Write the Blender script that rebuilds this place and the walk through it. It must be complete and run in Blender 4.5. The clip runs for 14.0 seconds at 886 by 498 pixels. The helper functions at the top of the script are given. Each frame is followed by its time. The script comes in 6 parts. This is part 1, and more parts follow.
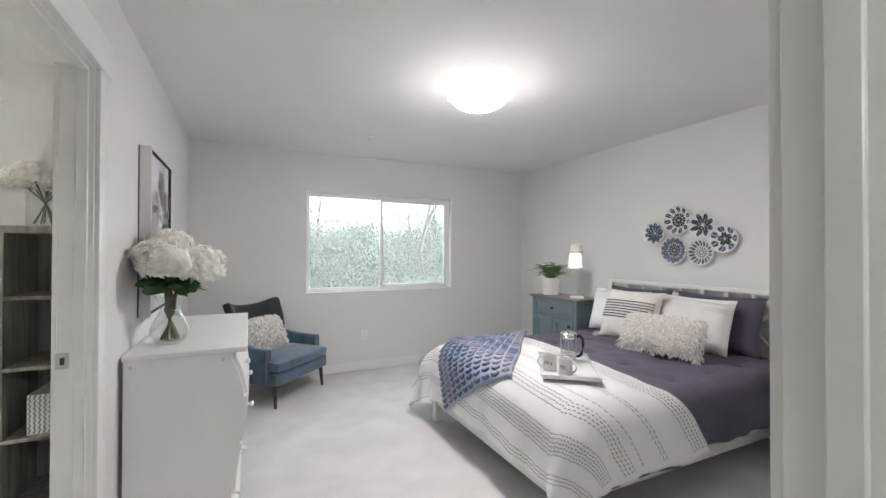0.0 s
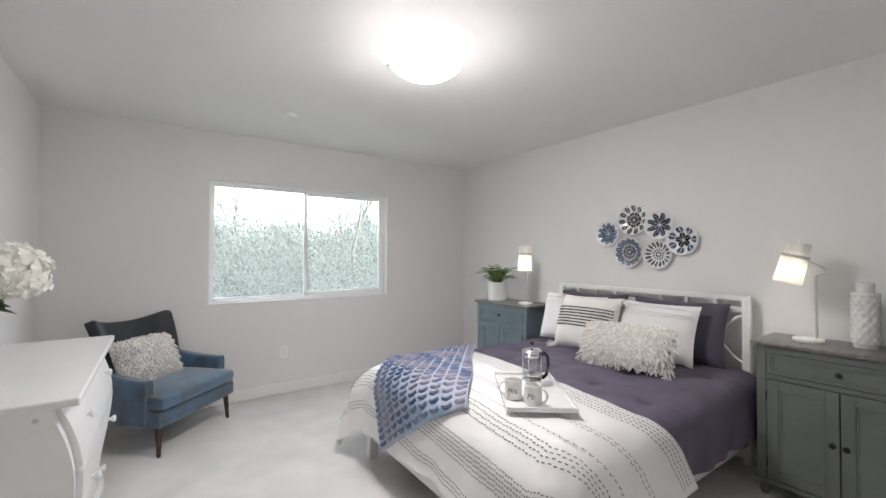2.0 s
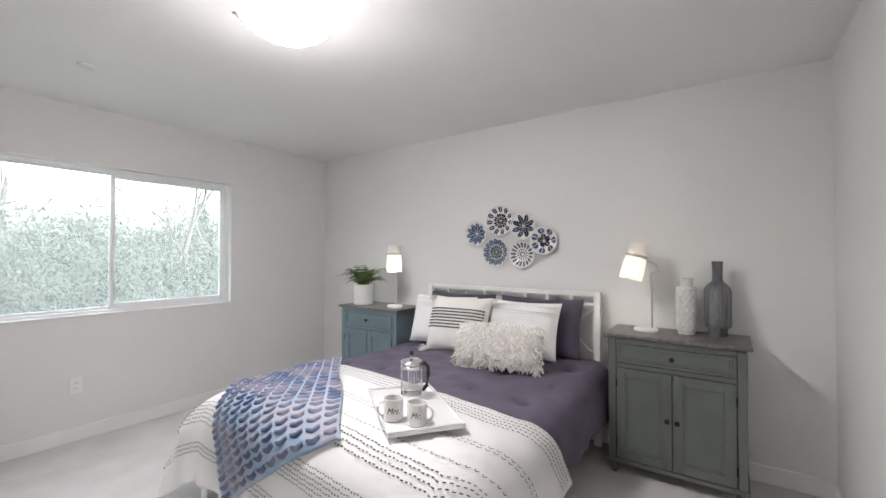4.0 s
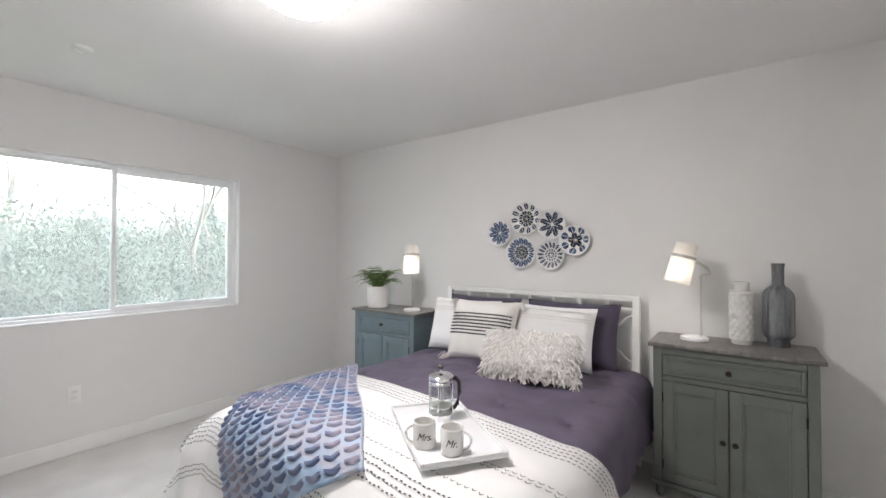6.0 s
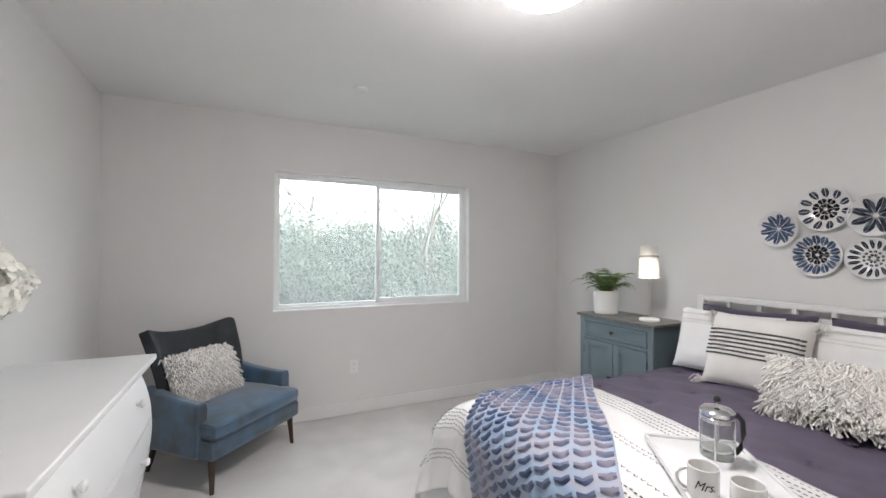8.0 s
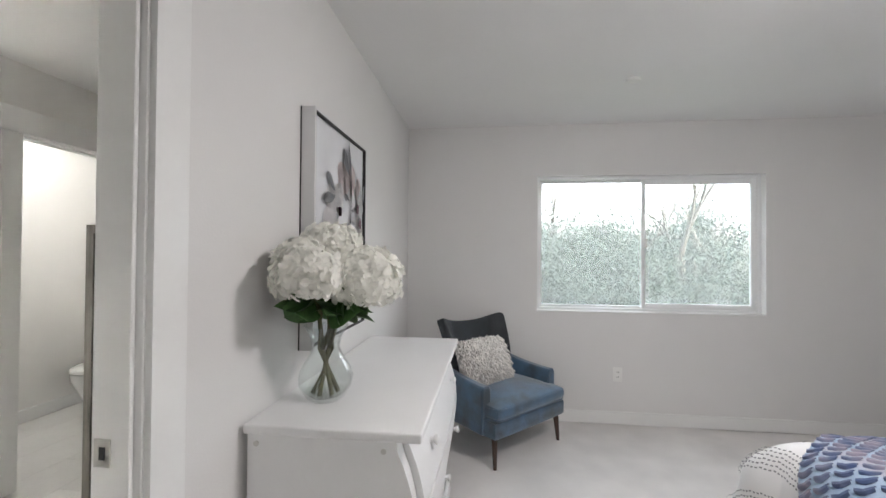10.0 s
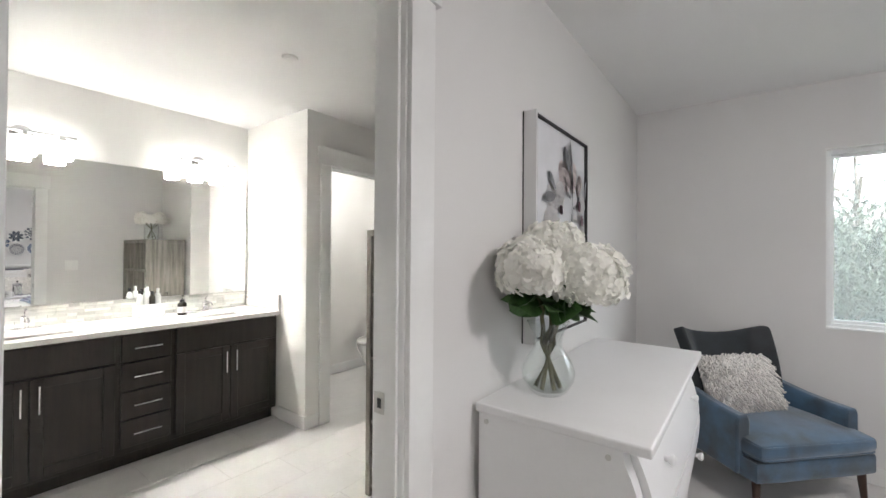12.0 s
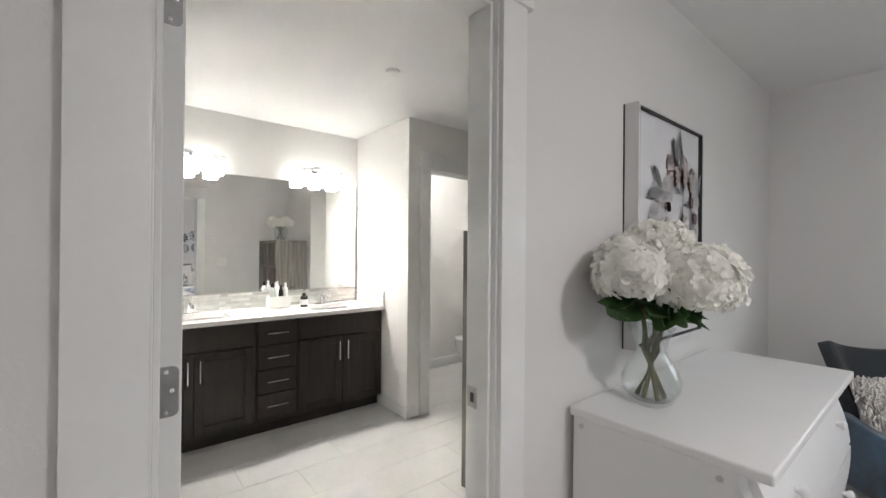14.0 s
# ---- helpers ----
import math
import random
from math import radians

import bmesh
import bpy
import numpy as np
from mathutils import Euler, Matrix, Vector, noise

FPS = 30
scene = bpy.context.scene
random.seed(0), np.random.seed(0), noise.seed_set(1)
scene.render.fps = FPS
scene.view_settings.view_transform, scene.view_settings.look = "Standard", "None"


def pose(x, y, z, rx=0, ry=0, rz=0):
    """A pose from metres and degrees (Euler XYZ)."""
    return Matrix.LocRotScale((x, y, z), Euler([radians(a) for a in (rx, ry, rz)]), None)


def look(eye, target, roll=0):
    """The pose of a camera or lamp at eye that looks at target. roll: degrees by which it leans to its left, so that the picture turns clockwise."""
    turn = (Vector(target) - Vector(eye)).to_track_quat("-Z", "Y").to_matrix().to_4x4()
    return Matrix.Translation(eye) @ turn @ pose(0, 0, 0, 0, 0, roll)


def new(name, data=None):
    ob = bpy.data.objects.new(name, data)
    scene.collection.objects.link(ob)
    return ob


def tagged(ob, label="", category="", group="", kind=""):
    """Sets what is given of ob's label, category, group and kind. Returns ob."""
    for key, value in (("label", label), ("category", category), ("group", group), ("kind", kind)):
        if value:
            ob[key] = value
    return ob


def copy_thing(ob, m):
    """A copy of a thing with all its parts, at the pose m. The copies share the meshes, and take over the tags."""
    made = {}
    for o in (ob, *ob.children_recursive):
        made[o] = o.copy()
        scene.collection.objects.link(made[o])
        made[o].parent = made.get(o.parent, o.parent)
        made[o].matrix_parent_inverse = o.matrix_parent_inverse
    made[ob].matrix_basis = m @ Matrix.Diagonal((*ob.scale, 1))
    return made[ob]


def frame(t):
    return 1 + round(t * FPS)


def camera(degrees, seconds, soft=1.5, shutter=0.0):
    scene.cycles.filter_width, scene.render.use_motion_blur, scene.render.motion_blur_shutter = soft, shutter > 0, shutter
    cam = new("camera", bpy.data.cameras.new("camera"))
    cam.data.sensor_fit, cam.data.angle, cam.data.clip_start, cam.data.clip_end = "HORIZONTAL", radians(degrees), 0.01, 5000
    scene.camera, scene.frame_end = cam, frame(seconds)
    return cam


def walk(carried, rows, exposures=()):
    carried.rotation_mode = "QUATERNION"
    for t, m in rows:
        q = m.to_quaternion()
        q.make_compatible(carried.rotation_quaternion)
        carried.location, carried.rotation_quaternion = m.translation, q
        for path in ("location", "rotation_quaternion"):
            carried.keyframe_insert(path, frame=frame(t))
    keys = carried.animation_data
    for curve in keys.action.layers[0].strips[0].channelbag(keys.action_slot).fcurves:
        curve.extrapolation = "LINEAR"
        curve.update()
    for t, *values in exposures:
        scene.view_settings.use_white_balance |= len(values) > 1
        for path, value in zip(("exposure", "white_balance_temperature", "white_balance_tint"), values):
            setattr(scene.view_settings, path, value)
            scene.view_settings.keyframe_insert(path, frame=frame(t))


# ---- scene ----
cam = camera(94.8, 14.0)
PATH = [
    (0, (0.492, 0.381, 1.345), (1.354, 2.185, 1.363), 0.1),
    (0.5, (0.512, 0.511, 1.342), (1.373, 2.316, 1.366), 0.0),
    (1, (0.566, 0.641, 1.335), (1.443, 2.438, 1.357), 0.0),
    (1.5, (0.634, 0.779, 1.348), (1.628, 2.514, 1.371), 0.1),
    (2, (0.697, 0.866, 1.345), (1.841, 2.506, 1.373), 0.1),
    (2.5, (0.756, 0.958, 1.338), (2.073, 2.462, 1.373), 0.0),
    (3, (0.794, 1.026, 1.344), (2.278, 2.366, 1.38), 0.1),
    (5.5, (0.878, 1.281, 1.345), (2.547, 2.383, 1.373), -0.0),
    (6, (0.939, 1.352, 1.349), (2.552, 2.534, 1.378), 0.1),
    (6.5, (0.966, 1.418, 1.353), (2.463, 2.744, 1.384), 0.1),
    (7, (0.975, 1.469, 1.357), (2.299, 2.968, 1.386), 0.2),
    (7.5, (0.967, 1.504, 1.349), (2.073, 3.171, 1.38), 0.3),
    (8, (0.895, 1.525, 1.363), (1.748, 3.334, 1.387), 0.3),
    (8.5, (0.817, 1.545, 1.364), (1.398, 3.459, 1.387), 0.3),
    (9, (0.731, 1.556, 1.366), (1.062, 3.528, 1.389), 0.3),
    (11.5, (0.653, 1.552, 1.352), (-0.366, 3.274, 1.372), 0.5),
    (12, (0.68, 1.534, 1.355), (-0.524, 3.131, 1.37), 0.4),
    (12.5, (0.704, 1.525, 1.351), (-0.638, 3.008, 1.368), 0.5),
    (13, (0.719, 1.53, 1.346), (-0.718, 2.921, 1.363), 0.5),
    (13.5, (0.723, 1.526, 1.35), (-0.778, 2.847, 1.364), 0.5),
    (14, (0.719, 1.518, 1.36), (-0.83, 2.782, 1.367), 0.5),
]
walk(cam, [(t, look(eye, target, roll)) for t, eye, target, roll in PATH],
     [(0, 4.35), (3, 4.45), (6.5, 4.52), (9, 4.25), (12, 4.27), (14, 4.02)])

# ---- world, sun, exposure ----
world = bpy.data.worlds.new("overcast_sky")
scene.world = world
world.use_nodes = True
wn, wl = world.node_tree.nodes, world.node_tree.links
wn.clear()
w_out = wn.new("ShaderNodeOutputWorld")
w_bg = wn.new("ShaderNodeBackground")
w_bg.inputs["Strength"].default_value = 0.105
w_sky = wn.new("ShaderNodeTexSky")
w_sky.sky_type = "NISHITA"
w_sky.sun_disc = False
w_sky.sun_elevation = radians(38)
w_sky.sun_rotation = radians(150)
w_sky.dust_density = 4.0
w_hsv = wn.new("ShaderNodeHueSaturation")
w_hsv.inputs["Saturation"].default_value = 0.3
wl.new(w_sky.outputs["Color"], w_hsv.inputs["Color"])
wl.new(w_hsv.outputs["Color"], w_bg.inputs["Color"])
wl.new(w_bg.outputs["Background"], w_out.inputs["Surface"])

sun = new("sun", bpy.data.lights.new("sun", "SUN"))
sun.data.energy, sun.data.angle, sun.data.color = 0.3, radians(12), (1.0, 0.96, 0.9)
sun.matrix_world = look((5.0, -8.0, 9.0), (1.0, 8.0, 0.0))

# ---- materials ----
def mat(name, color, rough=0.6, metal=0.0, vary=0.08, scale=6.0, bump=0.05, grain=180.0, stretch=(1, 1, 1),
        emit=0.0, emit_color=None, trans=0.0, sheen=0.0, coat=0.0, spec=0.5, second=None, per_island=False, sss=0.0):
    """Surface with broad mottling, a fine grain and relief at real-world size."""
    m = bpy.data.materials.new(name)
    m.use_nodes = True
    n, l = m.node_tree.nodes, m.node_tree.links
    p = n["Principled BSDF"]
    tc = n.new("ShaderNodeTexCoord")
    mp = n.new("ShaderNodeMapping")
    mp.inputs["Scale"].default_value = stretch
    l.new(tc.outputs["Object"], mp.inputs["Vector"])
    big = n.new("ShaderNodeTexNoise")
    big.inputs["Scale"].default_value, big.inputs["Detail"].default_value = scale, 4
    l.new(mp.outputs["Vector"], big.inputs["Vector"])
    fine = n.new("ShaderNodeTexNoise")
    fine.inputs["Scale"].default_value, fine.inputs["Detail"].default_value = grain, 2
    l.new(mp.outputs["Vector"], fine.inputs["Vector"])
    add = n.new("ShaderNodeMath")
    add.operation = "MULTIPLY_ADD"
    l.new(fine.outputs["Fac"], add.inputs[0])
    add.inputs[1].default_value = 0.35
    l.new(big.outputs["Fac"], add.inputs[2])
    ramp = n.new("ShaderNodeValToRGB")
    c = Vector(color)
    dark = second if second else tuple(max(0.0, v * (1 - 1.3 * vary)) for v in c)
    ramp.color_ramp.elements[0].position, ramp.color_ramp.elements[1].position = 0.48, 0.86
    ramp.color_ramp.elements[0].color = (*dark, 1)
    ramp.color_ramp.elements[1].color = (*[min(1.0, v * (1 + 0.5 * vary)) for v in c], 1)
    l.new(add.outputs[0], ramp.inputs["Fac"])
    out = ramp.outputs["Color"]
    if per_island:
        geo = n.new("ShaderNodeNewGeometry")
        hs = n.new("ShaderNodeHueSaturation")
        mr = n.new("ShaderNodeMapRange")
        mr.inputs["To Min"].default_value, mr.inputs["To Max"].default_value = 0.72, 1.2
        l.new(geo.outputs["Random Per Island"], mr.inputs["Value"])
        l.new(mr.outputs["Result"], hs.inputs["Value"])
        l.new(out, hs.inputs["Color"])
        out = hs.outputs["Color"]
    l.new(out, p.inputs["Base Color"])
    p.inputs["Roughness"].default_value = rough
    p.inputs["Metallic"].default_value = metal
    p.inputs["Specular IOR Level"].default_value = spec
    if sheen:
        p.inputs["Sheen Weight"].default_value = sheen
        p.inputs["Sheen Roughness"].default_value = 0.4
    if coat:
        p.inputs["Coat Weight"].default_value = coat
    if trans:
        p.inputs["Transmission Weight"].default_value = trans
    if sss:
        p.inputs["Subsurface Weight"].default_value = sss
        p.inputs["Subsurface Radius"].default_value = (0.02, 0.02, 0.015)
    if emit:
        p.inputs["Emission Color"].default_value = (*(emit_color or color), 1)
        p.inputs["Emission Strength"].default_value = emit
    if bump:
        bp = n.new("ShaderNodeBump")
        bp.inputs["Strength"].default_value = bump
        bp.inputs["Distance"].default_value = 0.004
        l.new(fine.outputs["Fac"], bp.inputs["Height"])
        l.new(bp.outputs["Normal"], p.inputs["Normal"])
    return m


def glass_mat(name, tint=(1, 1, 1), gloss=0.08, rough=0.0, haze=0.0):
    """Thin clear glass: see-through, with a mirror gloss that grows at grazing angles. haze: share of pale veil mixed
    in.
    """
    m = bpy.data.materials.new(name)
    m.use_nodes = True
    n, l = m.node_tree.nodes, m.node_tree.links
    n.clear()
    o = n.new("ShaderNodeOutputMaterial")
    mix = n.new("ShaderNodeMixShader")
    tr = n.new("ShaderNodeBsdfTransparent")
    tr.inputs["Color"].default_value = (*tint, 1)
    gl = n.new("ShaderNodeBsdfGlossy")
    gl.inputs["Roughness"].default_value = rough
    lw = n.new("ShaderNodeLayerWeight")
    lw.inputs["Blend"].default_value = 0.5
    pw = n.new("ShaderNodeMath")
    pw.operation = "POWER"
    l.new(lw.outputs["Facing"], pw.inputs[0])
    pw.inputs[1].default_value = 3.5
    k = n.new("ShaderNodeMath")
    k.operation = "MULTIPLY_ADD"
    l.new(pw.outputs[0], k.inputs[0])
    k.inputs[1].default_value = 0.6
    k.inputs[2].default_value = gloss
    l.new(k.outputs[0], mix.inputs["Fac"])
    clear = tr.outputs[0]
    # pale translucent share imitates the glare that washes out the view
    if haze:
        haze_mix = n.new("ShaderNodeMixShader")
        haze_mix.inputs["Fac"].default_value = haze
        tl = n.new("ShaderNodeBsdfTranslucent")
        tl.inputs["Color"].default_value = (0.88, 0.93, 0.91, 1)
        l.new(tr.outputs[0], haze_mix.inputs[1])
        l.new(tl.outputs[0], haze_mix.inputs[2])
        clear = haze_mix.outputs[0]
    l.new(clear, mix.inputs[1])
    l.new(gl.outputs[0], mix.inputs[2])
    l.new(mix.outputs[0], o.inputs["Surface"])
    return m


M_WALL = mat("wall_paint", (0.75, 0.742, 0.733), 0.75, vary=0.02, scale=1.5, bump=0.12, grain=140)
M_WALL_B = mat("bathroom_wall_paint", (0.83, 0.82, 0.80), 0.7, vary=0.02, scale=1.5, bump=0.1, grain=140)
M_CEIL = mat("ceiling_paint", (0.85, 0.845, 0.84), 0.85, vary=0.02, scale=1.2, bump=0.15, grain=110)
M_TRIM = mat("white_trim_paint", (0.82, 0.82, 0.81), 0.35, vary=0.02, bump=0.02, grain=60)
M_CARPET = mat("cut_pile_carpet", (0.73, 0.71, 0.695), 0.95, vary=0.09, scale=3.6, bump=0.9, grain=260, sheen=0.3)
M_TILE = mat("grey_stone_tile", (0.70, 0.69, 0.675), 0.32, vary=0.07, scale=3.0, bump=0.03, grain=50)
M_GROUT = mat("tile_grout", (0.62, 0.61, 0.59), 0.9, vary=0.1, scale=8, bump=0.2)
M_VINYL = mat("white_vinyl", (0.86, 0.87, 0.87), 0.3, vary=0.01, bump=0.0)
# window pane carries the outdoor haze as a milky share of its material
M_GLASS = glass_mat("window_glass", (0.97, 0.99, 0.98), 0.05, haze=0.085)
M_CLEAR = glass_mat("clear_glass", (0.97, 0.985, 0.98), 0.06)
M_WATER = glass_mat("vase_water", (0.95, 0.97, 0.95), 0.03)
def shade_mat(name, color, through_share=0.35, low=0.85):
    """Thin cloth that lets part of the bulb's light through."""
    m = bpy.data.materials.new(name)
    m.use_nodes = True
    n, l = m.node_tree.nodes, m.node_tree.links
    n.clear()
    o = n.new("ShaderNodeOutputMaterial")
    mix = n.new("ShaderNodeMixShader")
    mix.inputs["Fac"].default_value = through_share
    df, tl = n.new("ShaderNodeBsdfDiffuse"), n.new("ShaderNodeBsdfTranslucent")
    tc, nz, rp = n.new("ShaderNodeTexCoord"), n.new("ShaderNodeTexNoise"), n.new("ShaderNodeValToRGB")
    nz.inputs["Scale"].default_value = 300
    l.new(tc.outputs["Object"], nz.inputs["Vector"])
    l.new(nz.outputs["Fac"], rp.inputs["Fac"])
    rp.color_ramp.elements[0].color = (*[v * low for v in color], 1)
    rp.color_ramp.elements[1].color = (*color, 1)
    l.new(rp.outputs["Color"], df.inputs["Color"])
    l.new(rp.outputs["Color"], tl.inputs["Color"])
    l.new(df.outputs[0], mix.inputs[1])
    l.new(tl.outputs[0], mix.inputs[2])
    l.new(mix.outputs[0], o.inputs["Surface"])
    return m


M_PLASTIC = mat("white_plastic", (0.83, 0.83, 0.81), 0.4, vary=0.01, bump=0.0)
M_BLACK = mat("black_slot", (0.03, 0.03, 0.03), 0.6, vary=0.1, bump=0.0)
M_STEEL = mat("brushed_nickel", (0.62, 0.61, 0.59), 0.28, 1.0, vary=0.06, scale=30, bump=0.04, grain=400, stretch=(1, 1, 0.1))
M_CHROME = mat("chrome", (0.85, 0.85, 0.86), 0.07, 1.0, vary=0.02, bump=0.0)
M_HINGE = mat("satin_hinge_metal", (0.40, 0.40, 0.40), 0.4, 0.9, vary=0.08, scale=40, bump=0.05)


# ---- mesh helpers ----
def box(bm, x0, x1, y0, y1, z0, z1, bevel=0.0, seg=1):
    g = bmesh.ops.create_cube(bm, size=1.0)
    vs = g["verts"]
    for v in vs:
        v.co = Vector((x0 + (v.co.x + 0.5) * (x1 - x0), y0 + (v.co.y + 0.5) * (y1 - y0), z0 + (v.co.z + 0.5) * (z1 - z0)))
    if bevel > 0:
        es = list({e for v in vs for e in v.link_edges})
        bmesh.ops.bevel(bm, geom=es, offset=bevel, segments=seg, affect="EDGES", profile=0.6)
    return bm


def lathe(bm, profile, seg=32, at=(0, 0, 0), cap=True, wave=0.0, lobes=0):
    """Turns (radius, height) pairs round the z axis."""
    rings = []
    for r, z in profile:
        ring = []
        for i in range(seg):
            a = 2 * math.pi * i / seg
            k = 1 + (wave * abs(math.sin(lobes * a / 2)) if lobes else 0)
            ring.append(bm.verts.new((at[0] + r * k * math.cos(a), at[1] + r * k * math.sin(a), at[2] + z)))
        rings.append(ring)
    for a, b in zip(rings, rings[1:]):
        for i in range(seg):
            bm.faces.new((a[i], a[(i + 1) % seg], b[(i + 1) % seg], b[i]))
    if cap:
        if profile[0][0] > 1e-5:
            bm.faces.new(rings[0][::-1])
        if profile[-1][0] > 1e-5:
            bm.faces.new(rings[-1])
    return bm


def tube(bm, pts, radius, seg=10, taper=None, flat=1.0):
    """A round bar along points; taper: radius at the end."""
    pts = [Vector(p) for p in pts]
    rings, n = [], len(pts)
    up = Vector((0, 0, 1))
    for i, p in enumerate(pts):
        d = (pts[min(i + 1, n - 1)] - pts[max(i - 1, 0)]).normalized()
        ref = up if abs(d.dot(up)) < 0.95 else Vector((1, 0, 0))
        s = d.cross(ref).normalized()
        t = s.cross(d).normalized()
        r = radius if taper is None else radius + (taper - radius) * i / max(1, n - 1)
        rings.append([bm.verts.new(p + s * (r * math.cos(2 * math.pi * k / seg)) + t * (r * flat * math.sin(2 * math.pi * k / seg))) for k in range(seg)])
    for a, b in zip(rings, rings[1:]):
        for k in range(seg):
            bm.faces.new((a[k], a[(k + 1) % seg], b[(k + 1) % seg], b[k]))
    bm.faces.new(rings[0][::-1])
    bm.faces.new(rings[-1])
    return bm


def sheet(bm, nu, nv, f, uvscale=None):
    """A grid of points f(u, v) with u and v from 0 to 1."""
    g = [[bm.verts.new(f(i / nu, j / nv)) for j in range(nv + 1)] for i in range(nu + 1)]
    for i in range(nu):
        for j in range(nv):
            bm.faces.new((g[i][j], g[i + 1][j], g[i + 1][j + 1], g[i][j + 1]))
    return g


def mesh_object(name, bm, material, smooth=True, angle=40):
    bmesh.ops.recalc_face_normals(bm, faces=bm.faces)
    me = bpy.data.meshes.new(name)
    bm.to_mesh(me)
    bm.free()
    if smooth:
        me.polygons.foreach_set("use_smooth", [True] * len(me.polygons))
        me.set_sharp_from_angle(angle=radians(angle))
    me.materials.append(material)
    return new(name, me)


def part(name, bm, material, parent, label="", smooth=True, angle=40):
    ob = mesh_object(name, bm, material, smooth, angle)
    ob.parent = parent
    if label:
        ob["label"] = label
    return ob


def thing(name, label, category, at=(0, 0, 0), turn=0.0, group="", tilt=0.0, lean=0.0):
    ob = new(name)
    ob.empty_display_size = 0.1
    ob.matrix_world = pose(at[0], at[1], at[2], tilt, lean, turn)
    return tagged(ob, label, category, group)


def structure(name, bm, material, label, smooth=False):
    ob = mesh_object(name, bm, material, smooth)
    return tagged(ob, label, "", "", "structure")


def B():
    return bmesh.new()

# ---- the shell ----
XW = -0.03
XE, YS, YN, ZC = 3.90, 0.66, 5.00, 2.44
WT = 0.10
XB = XW - WT
DY0, DY1, DH = 1.568, 2.31, 2.03          # bathroom doorway in the west wall
EX0, EX1 = 0.28, 1.10                      # entry doorway in the south wall
WX0, WX1, WZ0, WZ1 = 1.056, 2.812, 0.894, 2.018   # window
BX, BYN, BYS = -2.90, 3.38, 1.50           # vanity wall, side wall, south wall of the bathroom
TX = -2.01                                 # wall with the toilet room's door

bm = B()
box(bm, XW, XE, YS, YN, -0.1, 0.0)
box(bm, -0.9, 2.2, -1.6, YS, -0.1, 0.0)
structure("floor", bm, M_CARPET, "light grey-beige cut pile carpet")
bm = B()
box(bm, -4.0, XE + 0.2, -1.8, 5.2, ZC, ZC + 0.1)
structure("ceiling", bm, M_CEIL, "plain painted flat ceiling")
bm = B()
box(bm, XB, XW, DY1 + 0.02, YN + 0.14, 0, ZC)
box(bm, XB, XW, YS - WT, DY0 - 0.02, 0, ZC)
box(bm, XB, XW, DY0 - 0.02, DY1 + 0.02, DH + 0.02, ZC)
structure("wall_west", bm, M_WALL, "warm light grey painted wall with a doorway")
bm = B()
box(bm, XW, WX0, YN, YN + 0.14, 0, ZC)
box(bm, WX1, XE + WT, YN, YN + 0.14, 0, ZC)
box(bm, WX0, WX1, YN, YN + 0.14, 0, WZ0)
box(bm, WX0, WX1, YN, YN + 0.14, WZ1, ZC)
structure("wall_north", bm, M_WALL, "warm light grey painted wall round the window")
bm = B()
box(bm, XE, XE + WT, -1.6, YN, 0, ZC)
structure("wall_east", bm, M_WALL, "warm light grey painted wall behind the bed")
bm = B()
box(bm, XW, EX0 - 0.02, YS - WT, YS, 0, ZC)
box(bm, EX1 + 0.02, XE, YS - WT, YS, 0, ZC)
box(bm, EX0 - 0.02, EX1 + 0.02, YS - WT, YS, DH + 0.02, ZC)
structure("wall_south", bm, M_WALL, "warm light grey painted wall with the entry doorway")
# hall behind the entry
bm = B()
box(bm, -0.9, 2.3, -1.72, -1.6, 0, ZC)
box(bm, 2.2, 2.32, -1.6, YS - WT, 0, ZC)
box(bm, -1.02, -0.9, -1.72, YS - WT, 0, ZC)
box(bm, -0.9, XB, YS - WT - 0.1, YS - WT, 0, ZC)
structure("wall_hall", bm, M_WALL, "plain painted hall walls")
# bathroom
bm = B()
box(bm, BX - WT, BX, BYS - WT, BYN, 0, ZC)
structure("wall_bath_west", bm, M_WALL_B, "pale painted wall behind the vanity")
bm = B()
box(bm, BX - WT, XB, BYS - WT, BYS, 0, ZC)
structure("wall_bath_south", bm, M_WALL_B, "pale painted bathroom wall")
TD0, TD1 = 3.60, 4.30
bm = B()
box(bm, BX - WT, TX, BYN, BYN + 0.10, 0, ZC)
box(bm, TX - 0.10, TX, BYN + 0.10, TD0 - 0.02, 0, ZC)
box(bm, TX - 0.10, TX, TD1 + 0.02, 4.6, 0, ZC)
box(bm, TX - 0.10, TX, TD0 - 0.02, TD1 + 0.02, DH + 0.02, ZC)
structure("wall_toilet_room", bm, M_WALL_B, "pale painted partition with the toilet room doorway")
bm = B()
box(bm, -3.12, -3.0, BYN + 0.10, 5.2, 0, ZC)
box(bm, -3.12, XB, 5.1, 5.2, 0, ZC)
box(bm, TX - 0.1, TX, 4.6, 5.1, 0, ZC)
structure("wall_bath_north", bm, M_WALL_B, "pale painted walls beyond the partition")
bm = B()
box(bm, -1.12, XB, 3.52, 3.62, 0, ZC)
box(bm, -1.12, -1.02, 3.62, 5.1, 0, ZC)
structure("wall_bath_partition", bm, M_WALL_B, "pale painted partition behind the cube shelf")
bm = B()
box(bm, -3.1, XB, BYS - WT, 5.1, -0.1, -0.0012)
box(bm, XB, XW, DY0 - 0.02, DY1 + 0.02, -0.1, -0.004)
floor_bath = structure("floor_bath", bm, M_GROUT, "pale grout bed under large grey bathroom tiles")


